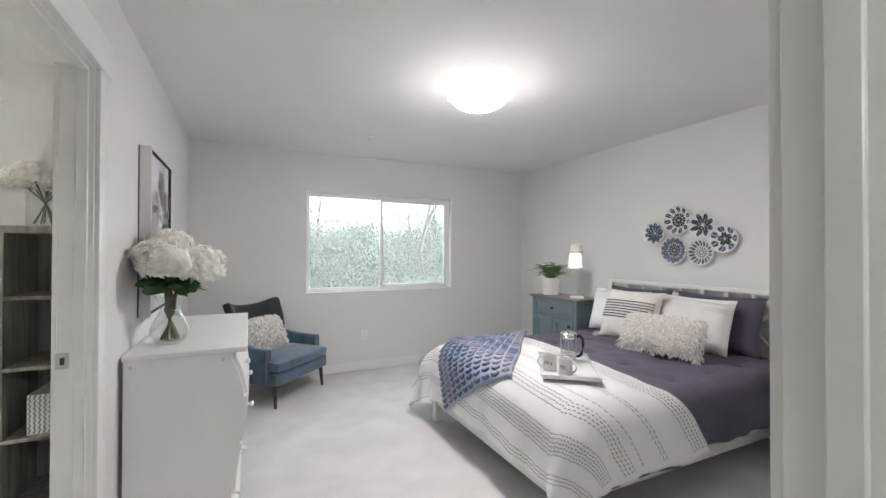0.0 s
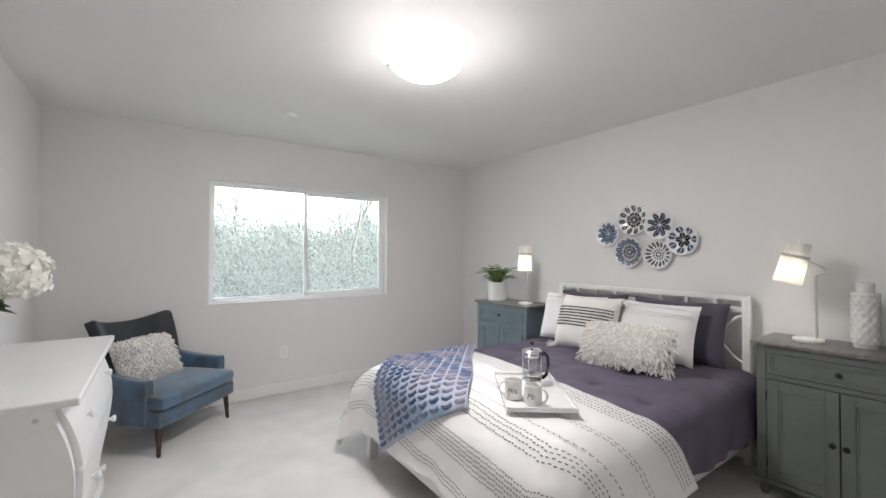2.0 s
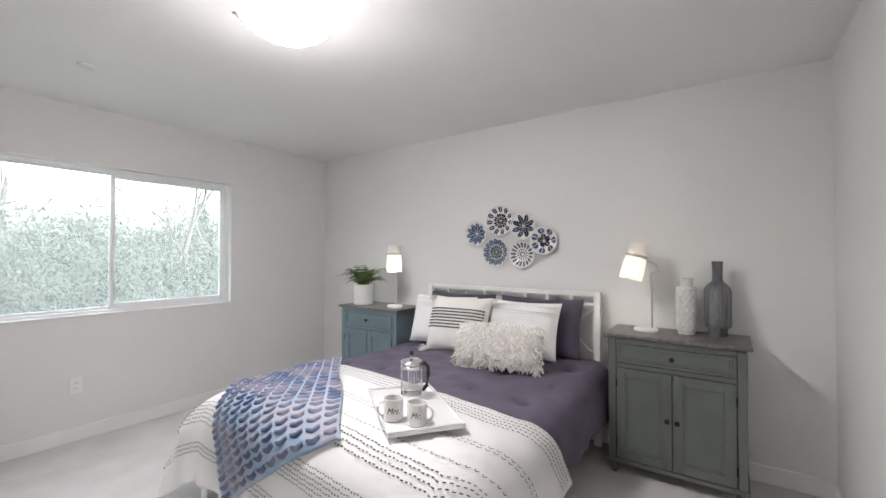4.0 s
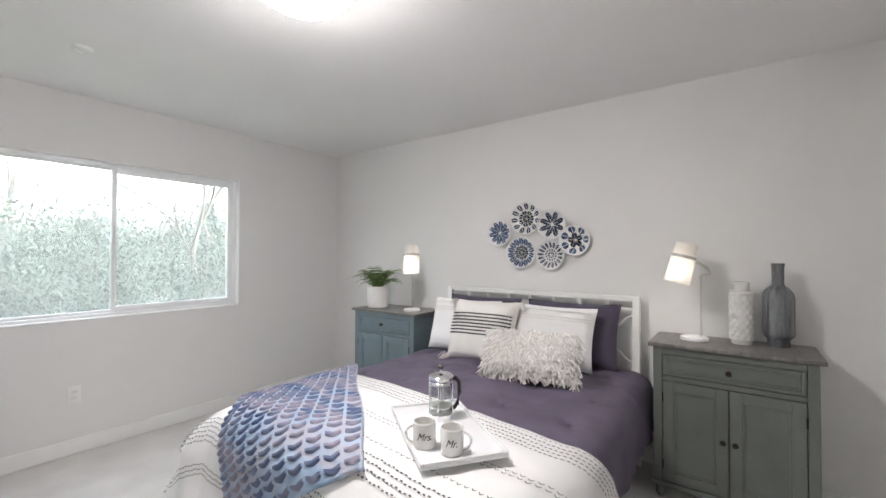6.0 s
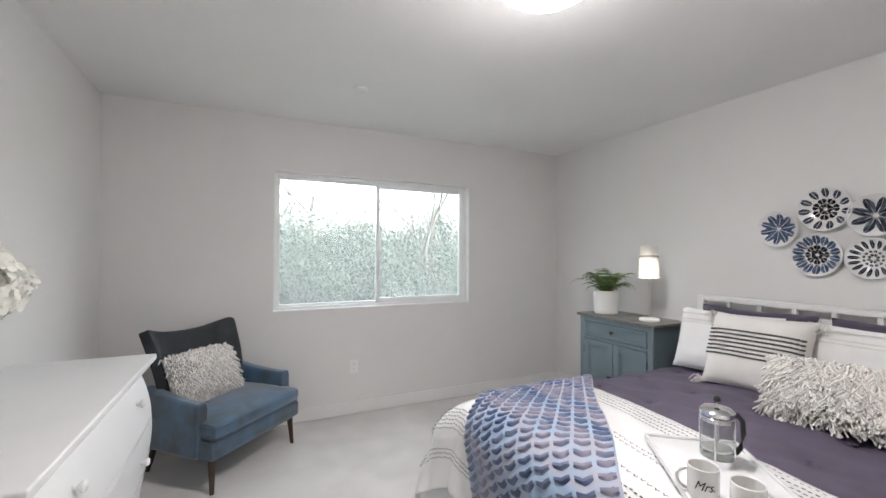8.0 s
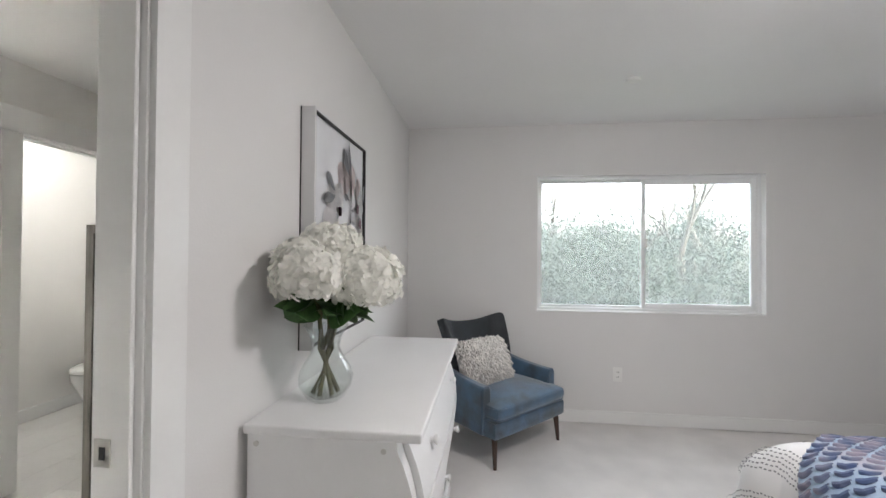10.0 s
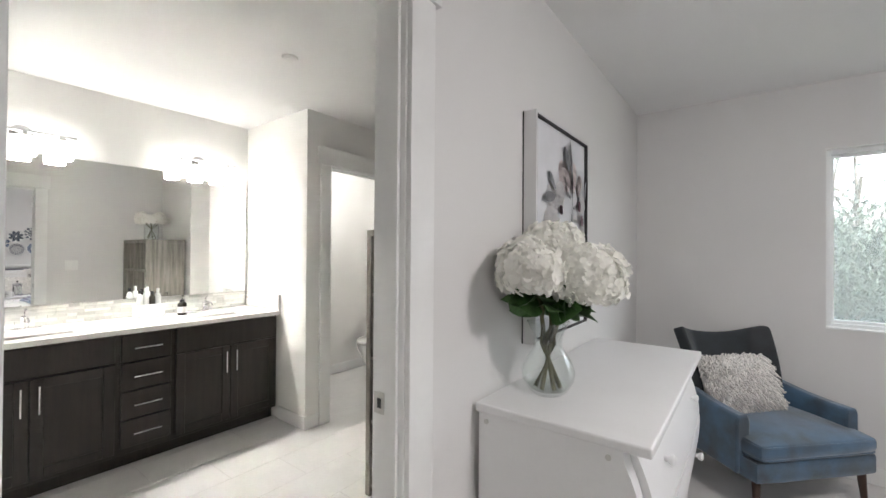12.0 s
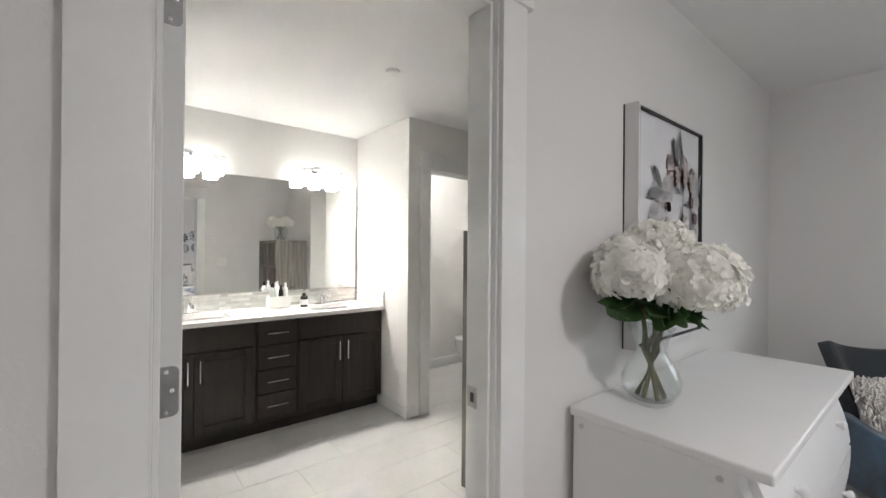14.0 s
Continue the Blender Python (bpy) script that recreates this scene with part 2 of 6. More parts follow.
# ---- trim ----
def base_run(name, runs):
    bm = B()
    for x0, x1, y0, y1 in runs:
        box(bm, x0, x1, y0, y1, 0.002, 0.105, 0.004)
    return structure(name, bm, M_TRIM, "white painted baseboard", True)


T = 0.014
base_run("baseboard_north", [(XW, XE, YN - T, YN)])
base_run("baseboard_east", [(XE - T, XE, YS, YN - T)])
base_run("baseboard_west", [(XW, XW + T, DY1 + 0.105, YN - T), (XW, XW + T, YS, DY0 - 0.105)])
base_run("baseboard_south", [(EX1 + 0.11, XE - T, YS, YS + T), (XW + T, EX0 - 0.11, YS, YS + T)])
base_run("baseboard_bath", [(-2.36, TX + T, BYN - T, BYN), (TX, TX + T, BYN, TD0 - 0.105), (-3.0, -3.0 + T, BYN + 0.1, 5.1), (-1.12, XB, 3.52 - T, 3.52),
                            (XB - T, XB, DY1 + 0.105, 3.5)])


def casing_x(name, xf, side, y0, y1, h, jamb=None):
    """Casing on a wall that faces along x; xf: wall face, side: +1 or -1."""
    t = 0.018 * side
    a, b = sorted((xf, xf + t))
    a2, b2 = sorted((xf, xf + 0.026 * side))
    ob = tagged(new(name), "white painted flat door casing with a wider head", "", "", "structure")
    for n_, (p, q) in (("casing_leg", (y0 - 0.102, y0 - 0.005)), ("casing_leg", (y1 + 0.005, y1 + 0.102))):
        bm = B()
        box(bm, a, b, p, q, 0.0, h + 0.005, 0.003, 2)
        part(n_, bm, M_TRIM, ob)
    bm = B()
    box(bm, a2, b2, y0 - 0.122, y1 + 0.122, h + 0.005, h + 0.145, 0.003, 2)
    part("casing_head", bm, M_TRIM, ob)
    return ob


def jamb_x(name, xa, xb, y0, y1, h, stop_x, label):
    ob = tagged(new(name), label, "", "", "structure")
    for p, q, s0, s1 in ((y0 - 0.02, y0, y0, y0 + 0.011), (y1, y1 + 0.02, y1 - 0.011, y1)):
        bm = B()
        box(bm, xa, xb, p, q, 0, h + 0.02, 0.002)
        part("jamb_leg", bm, M_TRIM, ob)
        bm = B()
        box(bm, stop_x - 0.035, stop_x, s0, s1, 0, h - 0.0005, 0.002)
        part("door_stop", bm, M_TRIM, ob)
    bm = B()
    box(bm, xa, xb, y0, y1, h, h + 0.02, 0.002)
    part("jamb_head", bm, M_TRIM, ob)
    bm = B()
    box(bm, stop_x - 0.035, stop_x, y0 + 0.011, y1 - 0.011, h - 0.011, h - 0.0004, 0.002)
    part("door_stop", bm, M_TRIM, ob)
    return ob


door_1 = jamb_x("door_1", XB - 0.002, XW + 0.002, DY0, DY1, DH, XW - 0.015, "white painted bathroom door frame")
casing_x("trim_bath_door", XW, 1, DY0, DY1, DH)
casing_x("trim_bath_door_inner", XB, -1, DY0, DY1, DH)
door_2 = jamb_x("door_2", TX - 0.102, TX + 0.002, TD0, TD1, DH, TX - 0.05, "white painted toilet room door frame")
casing_x("trim_toilet_door", TX, 1, TD0, TD1, DH)
# open bathroom door with its hinge leaves, strike plate on the north jamb
HX = XB - 0.026
leaf = tagged(new("door_leaf"), "white painted bathroom door standing open into the bathroom", "", "", "structure")
bm = B()
box(bm, HX - 0.70, HX, DY0 + 0.016, DY0 + 0.053, 0.012, DH - 0.004, 0.002)
slab = part("door_slab", bm, M_TRIM, leaf)
for z0, z1 in ((0.24, 0.94), (1.10, 1.86)):
    bm = B()
    for a, b, c, d in ((HX - 0.59, HX - 0.11, z0, z0 + 0.02), (HX - 0.59, HX - 0.11, z1 - 0.02, z1), (HX - 0.59, HX - 0.57, z0 + 0.02, z1 - 0.02), (HX - 0.13, HX - 0.11, z0 + 0.02, z1 - 0.02)):
        box(bm, a, b, DY0 + 0.053, DY0 + 0.061, c, d, 0.003)
    part("panel_moulding", bm, M_TRIM, leaf)
for hz in (0.33, 1.103, 1.805):
    bm = B()
    hy0, hy1, hc = DY0 + 0.016, DY0 + 0.048, 0.009
    loop = [(hy0, -0.045), (hy1 - hc, -0.045), (hy1 - hc * 0.3, -0.045 + hc * 0.3), (hy1, -0.045 + hc), (hy1, 0.045 - hc), (hy1 - hc * 0.3, 0.045 - hc * 0.3), (hy1 - hc, 0.045), (hy0, 0.045)]
    fa, fb = [bm.verts.new((HX - 0.001, y_, hz + z_)) for y_, z_ in loop], [bm.verts.new((HX + 0.0022, y_, hz + z_)) for y_, z_ in loop]
    bm.faces.new(fa[::-1])
    bm.faces.new(fb)
    for k in range(8):
        bm.faces.new((fa[k], fa[(k + 1) % 8], fb[(k + 1) % 8], fb[k]))
    h = part("hinge", bm, M_HINGE, leaf, "satin grey hinge leaf with rounded corners", False)
    bm = B()
    tube(bm, [(HX + 0.004, DY0 + 0.012, hz - 0.045), (HX + 0.004, DY0 + 0.012, hz + 0.045)], 0.0045, 8)
    part("knuckle", bm, M_HINGE, h)
    for dy, dz in ((0.029, 0.036), (0.038, 0.002), (0.029, -0.036)):
        bm = B()
        lathe(bm, [(0.004, 0.0), (0.004, 0.0026), (0.0025, 0.003), (0.001, 0.0018), (0.0, 0.0018)], 14, cap=False)
        bmesh.ops.transform(bm, matrix=pose(HX + 0.001, DY0 + dy, hz + dz, 0, 90, 0), verts=bm.verts)
        part("screw", bm, M_CHROME, h)
bm = B()
lathe(bm, [(0.0, 0.0), (0.026, 0.0), (0.026, 0.006), (0.011, 0.012), (0.011, 0.035), (0.026, 0.045), (0.027, 0.058), (0.0, 0.066)], 20, cap=False)
bmesh.ops.transform(bm, matrix=pose(HX - 0.64, DY0 + 0.053, 0.94, -90, 0, 0), verts=bm.verts)
part("door_knob", bm, M_STEEL, leaf, "satin nickel door knob")
bm = B()
box(bm, XB - 0.004, XB + 0.034, DY1 - 0.003, DY1, 0.92, 0.978, 0.001)
st = part("strike_plate", bm, M_STEEL, door_1, "satin nickel strike plate")
bm = B()
box(bm, XB + 0.01, XB + 0.023, DY1 - 0.0045, DY1 - 0.001, 0.936, 0.962)
part("strike_hole", bm, M_BLACK, st)
# entry door frame
door_3 = tagged(new("door_3"), "white painted entry door frame", "", "", "structure")
for p, q, s0, s1 in ((EX0 - 0.02, EX0, EX0, EX0 + 0.011), (EX1, EX1 + 0.02, EX1 - 0.011, EX1)):
    bm = B()
    box(bm, p, q, YS - WT - 0.002, YS + 0.002, 0, DH + 0.02, 0.002)
    part("jamb_leg", bm, M_TRIM, door_3)
    bm = B()
    box(bm, s0, s1, YS - 0.08, YS - 0.045, 0, DH, 0.002)
    part("door_stop", bm, M_TRIM, door_3)
bm = B()
box(bm, EX0, EX1, YS - WT - 0.002, YS + 0.002, DH, DH + 0.02, 0.002)
part("jamb_head", bm, M_TRIM, door_3)
trim_e = tagged(new("trim_entry_door"), "white painted entry door casing", "", "", "structure")
for p, q in ((EX0 - 0.102, EX0 - 0.005), (EX1 + 0.005, EX1 + 0.102)):
    bm = B()
    box(bm, p, q, YS, YS + 0.018, 0, DH + 0.005, 0.003, 2)
    part("casing_leg", bm, M_TRIM, trim_e)
bm = B()
box(bm, EX0 - 0.122, EX1 + 0.122, YS, YS + 0.026, DH + 0.005, DH + 0.145, 0.003, 2)
part("casing_head", bm, M_TRIM, trim_e)

# ---- window ----
window_1 = tagged(new("window_1"), "white vinyl sliding window with two panes", "", "", "structure")
FY0, FY1 = YN + 0.055, YN + 0.13


def bar(name, x0, x1, y0, y1, z0, z1, parent, m=M_VINYL, lab=""):
    bm = B()
    box(bm, x0, x1, y0, y1, z0, z1, 0.004, 2)
    return part(name, bm, m, parent, lab)


F = 0.032
bar("window_frame", WX0, WX0 + F, FY0, FY1, WZ0, WZ1, window_1)
bar("window_frame", WX1 - F, WX1, FY0, FY1, WZ0, WZ1, window_1)
bar("window_frame", WX0 + F, WX1 - F, FY0, FY1, WZ1 - F, WZ1, window_1)
bar("window_frame", WX0 + F, WX1 - F, FY0, FY1, WZ0, WZ0 + F, window_1)
mid = (WX0 + WX1) / 2
S = 0.042
for a, b, y0, y1 in ((WX0 + F, mid + 0.012, FY0 + 0.038, FY0 + 0.062), (mid - 0.028, WX1 - F, FY0 + 0.008, FY0 + 0.034)):
    near = y0 < FY0 + 0.02
    s = S if near else 0.018
    sl = 0.03 if near else s
    sash = bar("sash", a, a + sl, y0, y1, WZ0 + F, WZ1 - F, window_1)
    bar("stile", b - s, b, y0, y1, WZ0 + F, WZ1 - F, sash)
    bar("rail", a + sl, b - s, y0, y1, WZ1 - F - s, WZ1 - F, sash)
    bar("rail", a + sl, b - s, y0, y1, WZ0 + F, WZ0 + F + s, sash)
    bm = B()
    box(bm, a + sl, b - s, (y0 + y1) / 2 - 0.003, (y0 + y1) / 2 + 0.003, WZ0 + F + s, WZ1 - F - s)
    pane = part("pane", bm, M_GLASS, sash, "clear window glass", False)
    pane.visible_shadow = False
bar("latch", mid - 0.012, mid + 0.012, FY0 - 0.006, FY0 + 0.008, 1.42, 1.50, window_1, M_VINYL, "small white window latch")
bm = B()
box(bm, WX0 + 0.001, WX1 - 0.001, YN - 0.004, FY0, WZ0, WZ0 + 0.012, 0.003)
part("window_sill", bm, M_TRIM, window_1)
for a, b, c, d in ((WX0, WX0 + 0.004, WZ0 + 0.012, WZ1), (WX1 - 0.004, WX1, WZ0 + 0.012, WZ1), (WX0 + 0.004, WX1 - 0.004, WZ1 - 0.004, WZ1)):
    bm = B()
    box(bm, a, b, YN - 0.001, FY0, c, d)
    part("window_reveal", bm, M_TRIM, window_1)

# ---- bed and bedding ----
M_WHITE_METAL = mat("white_enamelled_bed_frame", (0.80, 0.80, 0.78), 0.35, vary=0.03, bump=0.01)
M_MATTRESS = mat("mattress_ticking", (0.55, 0.54, 0.52), 0.9, vary=0.06, bump=0.2)
M_COMFORTER = mat("purple_grey_comforter_cloth", (0.125, 0.105, 0.155), 0.6, vary=0.15, scale=5, bump=0.25, grain=500)
M_SHAM = mat("purple_grey_sham_cloth", (0.075, 0.062, 0.10), 0.75, vary=0.12, scale=6, bump=0.25, grain=500, sheen=0.25)
M_DUVET = mat("white_cotton_duvet", (0.84, 0.83, 0.825), 0.9, vary=0.03, scale=7, bump=0.5, grain=320, sheen=0.15)
M_STITCH = mat("charcoal_stitching", (0.10, 0.10, 0.105), 0.9, vary=0.2, bump=0.1)
M_STITCH_LIGHT = mat("grey_stitching", (0.22, 0.22, 0.23), 0.9, vary=0.2, bump=0.1)
M_FRINGE = mat("cream_yarn", (0.88, 0.85, 0.81), 0.95, vary=0.06, scale=20, bump=0.4, grain=600, sheen=0.3, per_island=True)
M_CREAM = mat("cream_pillow_cloth", (0.79, 0.765, 0.73), 0.9, vary=0.05, scale=9, bump=0.5, grain=420)
M_STRIPE = mat("charcoal_woven_stripe", (0.10, 0.10, 0.10), 0.9, vary=0.15, bump=0.4, grain=420)

BCX, BCY, BW, BR = 2.86, 2.64, 0.72, 0.075      # bed centre, half width of the flat top, edge radius
X_FOOT = 1.93


def drape(a, b, top, r=BR, w=BW, foot=X_FOOT, fold=0.012, lift=0.0, flare=0.16, corner=0.0):
    """Cloth over the bed: a is x measured along the cloth, b is y from the centre line along the cloth."""
    ox = max(0.0, foot - a)
    oy = max(0.0, abs(b) - w)
    d = math.hypot(ox, oy)
    sx, sy = max(a, foot), max(-w, min(w, b))
    z = top + 0.026 * math.cos(sy / w * 1.5) - 0.026 + 0.006 * noise.noise(Vector((a * 3.1, b * 3.1, top * 7))) + lift
    if d <= 1e-6:
        return Vector((sx, BCY + sy, z))
    nx, ny = -ox / d, math.copysign(oy / d, b)
    full = 1 + corner * (1.0 if b > 0 else 0.3) * (2 * ox * oy / (d * d)) ** 1.5 * min(1.0, d / 0.3)
    if d < r * math.pi / 2:
        out, down = (r + lift) * math.sin(d / r), r * (1 - math.cos(d / r))
    else:
        h = d - r * math.pi / 2
        t = a * 13.0 if oy > ox else b * 13.0
        wob = fold * (math.sin(t) + 0.6 * math.sin(2.3 * t + 1.3)) * min(1.0, h / 0.2)
        out, down = r + lift + flare * h + wob, r + 0.985 * h
    out *= full
    return Vector((sx + nx * out, BCY + sy + ny * out, z - down))


bed = thing("bed", "white metal queen bed frame with an openwork headboard", "bed", (BCX, BCY, 0))


def bl(bm):
    bmesh.ops.translate(bm, verts=bm.verts, vec=(-BCX, -BCY, 0))
    return bm


Y0, Y1, XH, XF = 1.905, 3.375, 3.82, 1.875
for y in (Y0, Y1):
    bm = B()
    box(bm, XH - 0.022, XH + 0.022, y - 0.022, y + 0.022, 0.0, 1.078, 0.004, 2)
    part("headboard_post", bl(bm), M_WHITE_METAL, bed)
    bm = B()
    box(bm, XF - 0.03, XF + 0.03, y - 0.03, y + 0.03, 0.0, 0.27, 0.004, 2)
    part("leg", bl(bm), M_WHITE_METAL, bed)
    bm = B()
    box(bm, XF + 0.03, XH - 0.022, y - 0.014, y + 0.014, 0.13, 0.25, 0.004, 2)
    part("side_rail", bl(bm), M_WHITE_METAL, bed)
bm = B()
box(bm, XF - 0.014, XF + 0.014, Y0 + 0.03, Y1 - 0.03, 0.13, 0.25, 0.004, 2)
part("foot_rail", bl(bm), M_WHITE_METAL, bed)
for z0, z1 in ((1.048, 1.080), (0.985, 1.003), (0.36, 0.39)):
    bm = B()
    box(bm, XH - 0.016, XH + 0.016, Y0 + 0.022, Y1 - 0.022, z0, z1, 0.003, 2)
    part("headboard_rail", bl(bm), M_WHITE_METAL, bed)
for k in range(7):
    y = Y0 + (k + 1) * (Y1 - Y0) / 8
    bm = B()
    box(bm, XH - 0.011, XH + 0.011, y - 0.012, y + 0.012, 1.003, 1.048, 0.002)
    part("headboard_spindle", bl(bm), M_WHITE_METAL, bed)
for k in range(8):
    ya, yb = Y0 + 0.02 + k * 0.178, Y0 + 0.02 + (k + 1) * 0.178
    for up in (1, -1):
        bm = B()
        pts = []
        for i in range(13):
            t = i / 12
            s = t * t * (3 - 2 * t)
            pts.append((XH, ya + (yb - ya) * t, 0.80 + up * (0.02 + 0.13 * s * (1 if k % 2 else (1 - s) / max(s, 1e-3) if s > 0 else 1)) if k % 2 else 0.80 + up * (0.02 + 0.13 * (1 - s))))
        tube(bm, pts, 0.007, 8)
        part("scroll_bar", bl(bm), M_WHITE_METAL, bed)

mattress = thing("mattress", "pale quilted mattress on the bed frame", "mattress", (BCX, BCY, 0.25))
bm = B()
box(bm, 1.93 - BCX, 3.79 - BCX, -0.73, 0.73, 0.001, 0.32, 0.05, 3)
part("mattress_body", bm, M_MATTRESS, mattress)

comforter = thing("comforter", "dark purple-grey tufted comforter spread over the bed", "comforter", (BCX, BCY, 0.575))
TUFTS = [(a, b) for a in (3.45, 3.1, 2.75) for b in (-0.66, -0.33, 0.0, 0.33, 0.66)] + [(a, s * 0.93) for a in (3.28, 2.93, 2.58) for s in (-1, 1)]


def comforter_point(u, v):
    a = 3.79 - u * 2.27
    reach = 1.10 + (0.05 * min(1.0, (2.75 - a) / 0.3) if a < 2.75 else 0.0)
    b = (2 * v - 1) * reach
    p = drape(a, b, 0.612, r=0.11, fold=0.012, flare=0.05)
    dip = sum(0.022 * math.exp(-((a - q) ** 2 + (b - s) ** 2) / 0.0022) for q, s in TUFTS)
    puff = 0.014 * noise.noise(Vector((a * 6, b * 6, 2.0))) + 0.005 * noise.noise(Vector((a * 17, b * 9, 4.0)))
    p.z -= dip - puff
    if a < 2.5:
        k = min(1.0, (2.5 - a) / 0.12)
        p.z -= 0.022 * k
        p.y -= math.copysign(0.035, b) * k * (abs(b) > 0.5)
        p.x += 0.075 * max(0.0, min(1.0, (2.02 - a) / 0.2))
    return p - Vector((BCX, BCY, 0.575))


bm = B()
sheet(bm, 115, 110, comforter_point)
cm = part("comforter_cloth", bm, M_COMFORTER, comforter)
cmod = cm.modifiers.new("thick", "SOLIDIFY")
cmod.thickness, cmod.offset = 0.02, 0.0
bm = B()
for a, b in TUFTS:
    if a > 2.7:
        p = drape(a, b, 0.612, r=0.11, fold=0.012, flare=0.05) - Vector((BCX, BCY, 0.575))
        for k in range(3):
            ang = k * 1.05 + a
            q = Vector((math.cos(ang) * 0.012, math.sin(ang) * 0.012, 0))
            tube(bm, [p - q + Vector((0, 0, 0.0)), p + Vector((0, 0, 0.004)), p + q], 0.0018, 5)
part("tuft_stitching", bm, M_SHAM, comforter)["kind"] = "stuff"


def duvet_edge(b):
    """x of the folded edge across the bed."""
    t = (b + 0.72) / 1.44
    e = 2.52 + 0.12 * max(0.0, min(1.0, t)) ** 1.5
    if b < -0.72:
        e += 0.55 * min(0.45, -0.72 - b)
    return e


def duvet_at(off, b, lift=0.0):
    p = drape(duvet_edge(b) - off, b, 0.634, r=0.19, w=0.68, foot=2.015, fold=0.012, lift=lift, flare=0.14, corner=0.55)
    p.z -= 0.016 * math.exp(-((p.x - 2.265) ** 2 + (p.y - 2.36) ** 2) / 0.11)      # pressed down under the tray
    return p


duvet = thing("duvet", "white cotton duvet with dark stitched rows over the bed's foot", "duvet", (BCX, BCY, 0.615))
DO = Vector((BCX, BCY, 0.615))


def duvet_point(u, v):
    b = -1.13 + v * 2.26
    off = u * (duvet_edge(b) - X_FOOT + 0.43)
    p = duvet_at(off, b)
    p.z += 0.007 * noise.noise(Vector((off * 9, b * 5, 5.0))) + 0.002 * noise.noise(Vector((off * 34, b * 20, 1.0)))
    return p - DO


bm = B()
sheet(bm, 80, 120, duvet_point)
dv = part("duvet_cloth", bm, M_DUVET, duvet)
dmod = dv.modifiers.new("thick", "SOLIDIFY")
dmod.thickness, dmod.offset = 0.018, 0.0


def stitch_row(bm, off, step, length, width, bend=0.0):
    b = -1.10
    i = 0
    while b < 1.10:
        o = off + 0.002 * math.sin(i * 2.1)
        pts = []
        for t in (0, 0.5, 1):
            for s in (-0.5, 0.5):
                pts.append(duvet_at(o + s * width + bend * (1 - abs(2 * t - 1)), b + t * length, 0.0125) - DO + Vector((0, 0, 0.007 * noise.noise(Vector((o * 9, b * 5, 5.0))))))
        vs = [bm.verts.new(p) for p in pts]
        bm.faces.new((vs[0], vs[1], vs[3], vs[2]))
        bm.faces.new((vs[2], vs[3], vs[5], vs[4]))
        b += step
        i += 1


bm = B()
for off in (0.05, 0.078, 0.106, 0.134):
    stitch_row(bm, off, 0.019, 0.011, 0.006)
for off in (0.575, 0.600, 0.625, 0.650):
    stitch_row(bm, off, 0.020, 0.011, 0.0055)
for off in (0.50,):
    stitch_row(bm, off, 0.028, 0.017, 0.005, 0.009)
part("dark_stitching", bm, M_STITCH, duvet, "charcoal dashed stitching", False)
bm = B()
for off in (0.33, 0.355):
    stitch_row(bm, off, 0.028, 0.019, 0.005, 0.008)
for off in (0.0, 0.02):
    stitch_row(bm, off + 0.004, 0.02, 0.010, 0.004)
for off in (0.76, 0.78, 0.80, 0.82, 0.84, 0.86, 0.96, 0.98, 1.0):
    stitch_row(bm, off, 0.016, 0.009, 0.006)
part("light_stitching", bm, M_STITCH_LIGHT, duvet, "grey dashed stitching", False)

# knitted throw
def yarn_mat(name, tones, scale):
    """Space-dyed yarn: soft bands of several tones, with a fine knitted grain."""
    m = mat(name, tones[0], 0.95, vary=0.1, scale=4, bump=0.7, grain=330, sheen=0.3)
    n, l = m.node_tree.nodes, m.node_tree.links
    tc, mp, nz, rp = n.new("ShaderNodeTexCoord"), n.new("ShaderNodeMapping"), n.new("ShaderNodeTexNoise"), n.new("ShaderNodeValToRGB")
    mp.inputs["Rotation"].default_value = (0, 0, radians(-50))
    mp.inputs["Scale"].default_value = (1.0, 0.35, 1.0)
    l.new(tc.outputs["Object"], mp.inputs["Vector"])
    l.new(mp.outputs["Vector"], nz.inputs["Vector"])
    nz.inputs["Scale"].default_value, nz.inputs["Detail"].default_value = scale, 3
    l.new(nz.outputs["Fac"], rp.inputs["Fac"])
    els = rp.color_ramp.elements
    els[0].position, els[1].position = 0.34, 0.66
    els[0].color, els[1].color = (*tones[0], 1), (*tones[-1], 1)
    for i, c in enumerate(tones[1:-1]):
        els.new(0.34 + 0.32 * (i + 1) / (len(tones) - 1)).color = (*c, 1)
    l.new(rp.outputs["Color"], n["Principled BSDF"].inputs["Base Color"])
    return m


M_THROW = yarn_mat("knit_throw_base", [(0.28, 0.39, 0.55), (0.39, 0.51, 0.66), (0.47, 0.47, 0.55), (0.34, 0.46, 0.62)], 5.0)
M_CHEV = yarn_mat("knit_throw_scallops", [(0.07, 0.11, 0.23), (0.16, 0.19, 0.29), (0.33, 0.30, 0.37), (0.10, 0.15, 0.28)], 6.0)
throw = thing("throw_blanket", "blue and lavender chevron-knit throw draped over the foot of the bed", "blanket", (2.2, 3.05, 0.64))
TO = Vector((2.2, 3.05, 0.64))
QA, QB, QC, QD = Vector((2.74, 3.36)), Vector((1.90, 2.38)), Vector((1.435, 3.04)), Vector((2.16, 3.45))


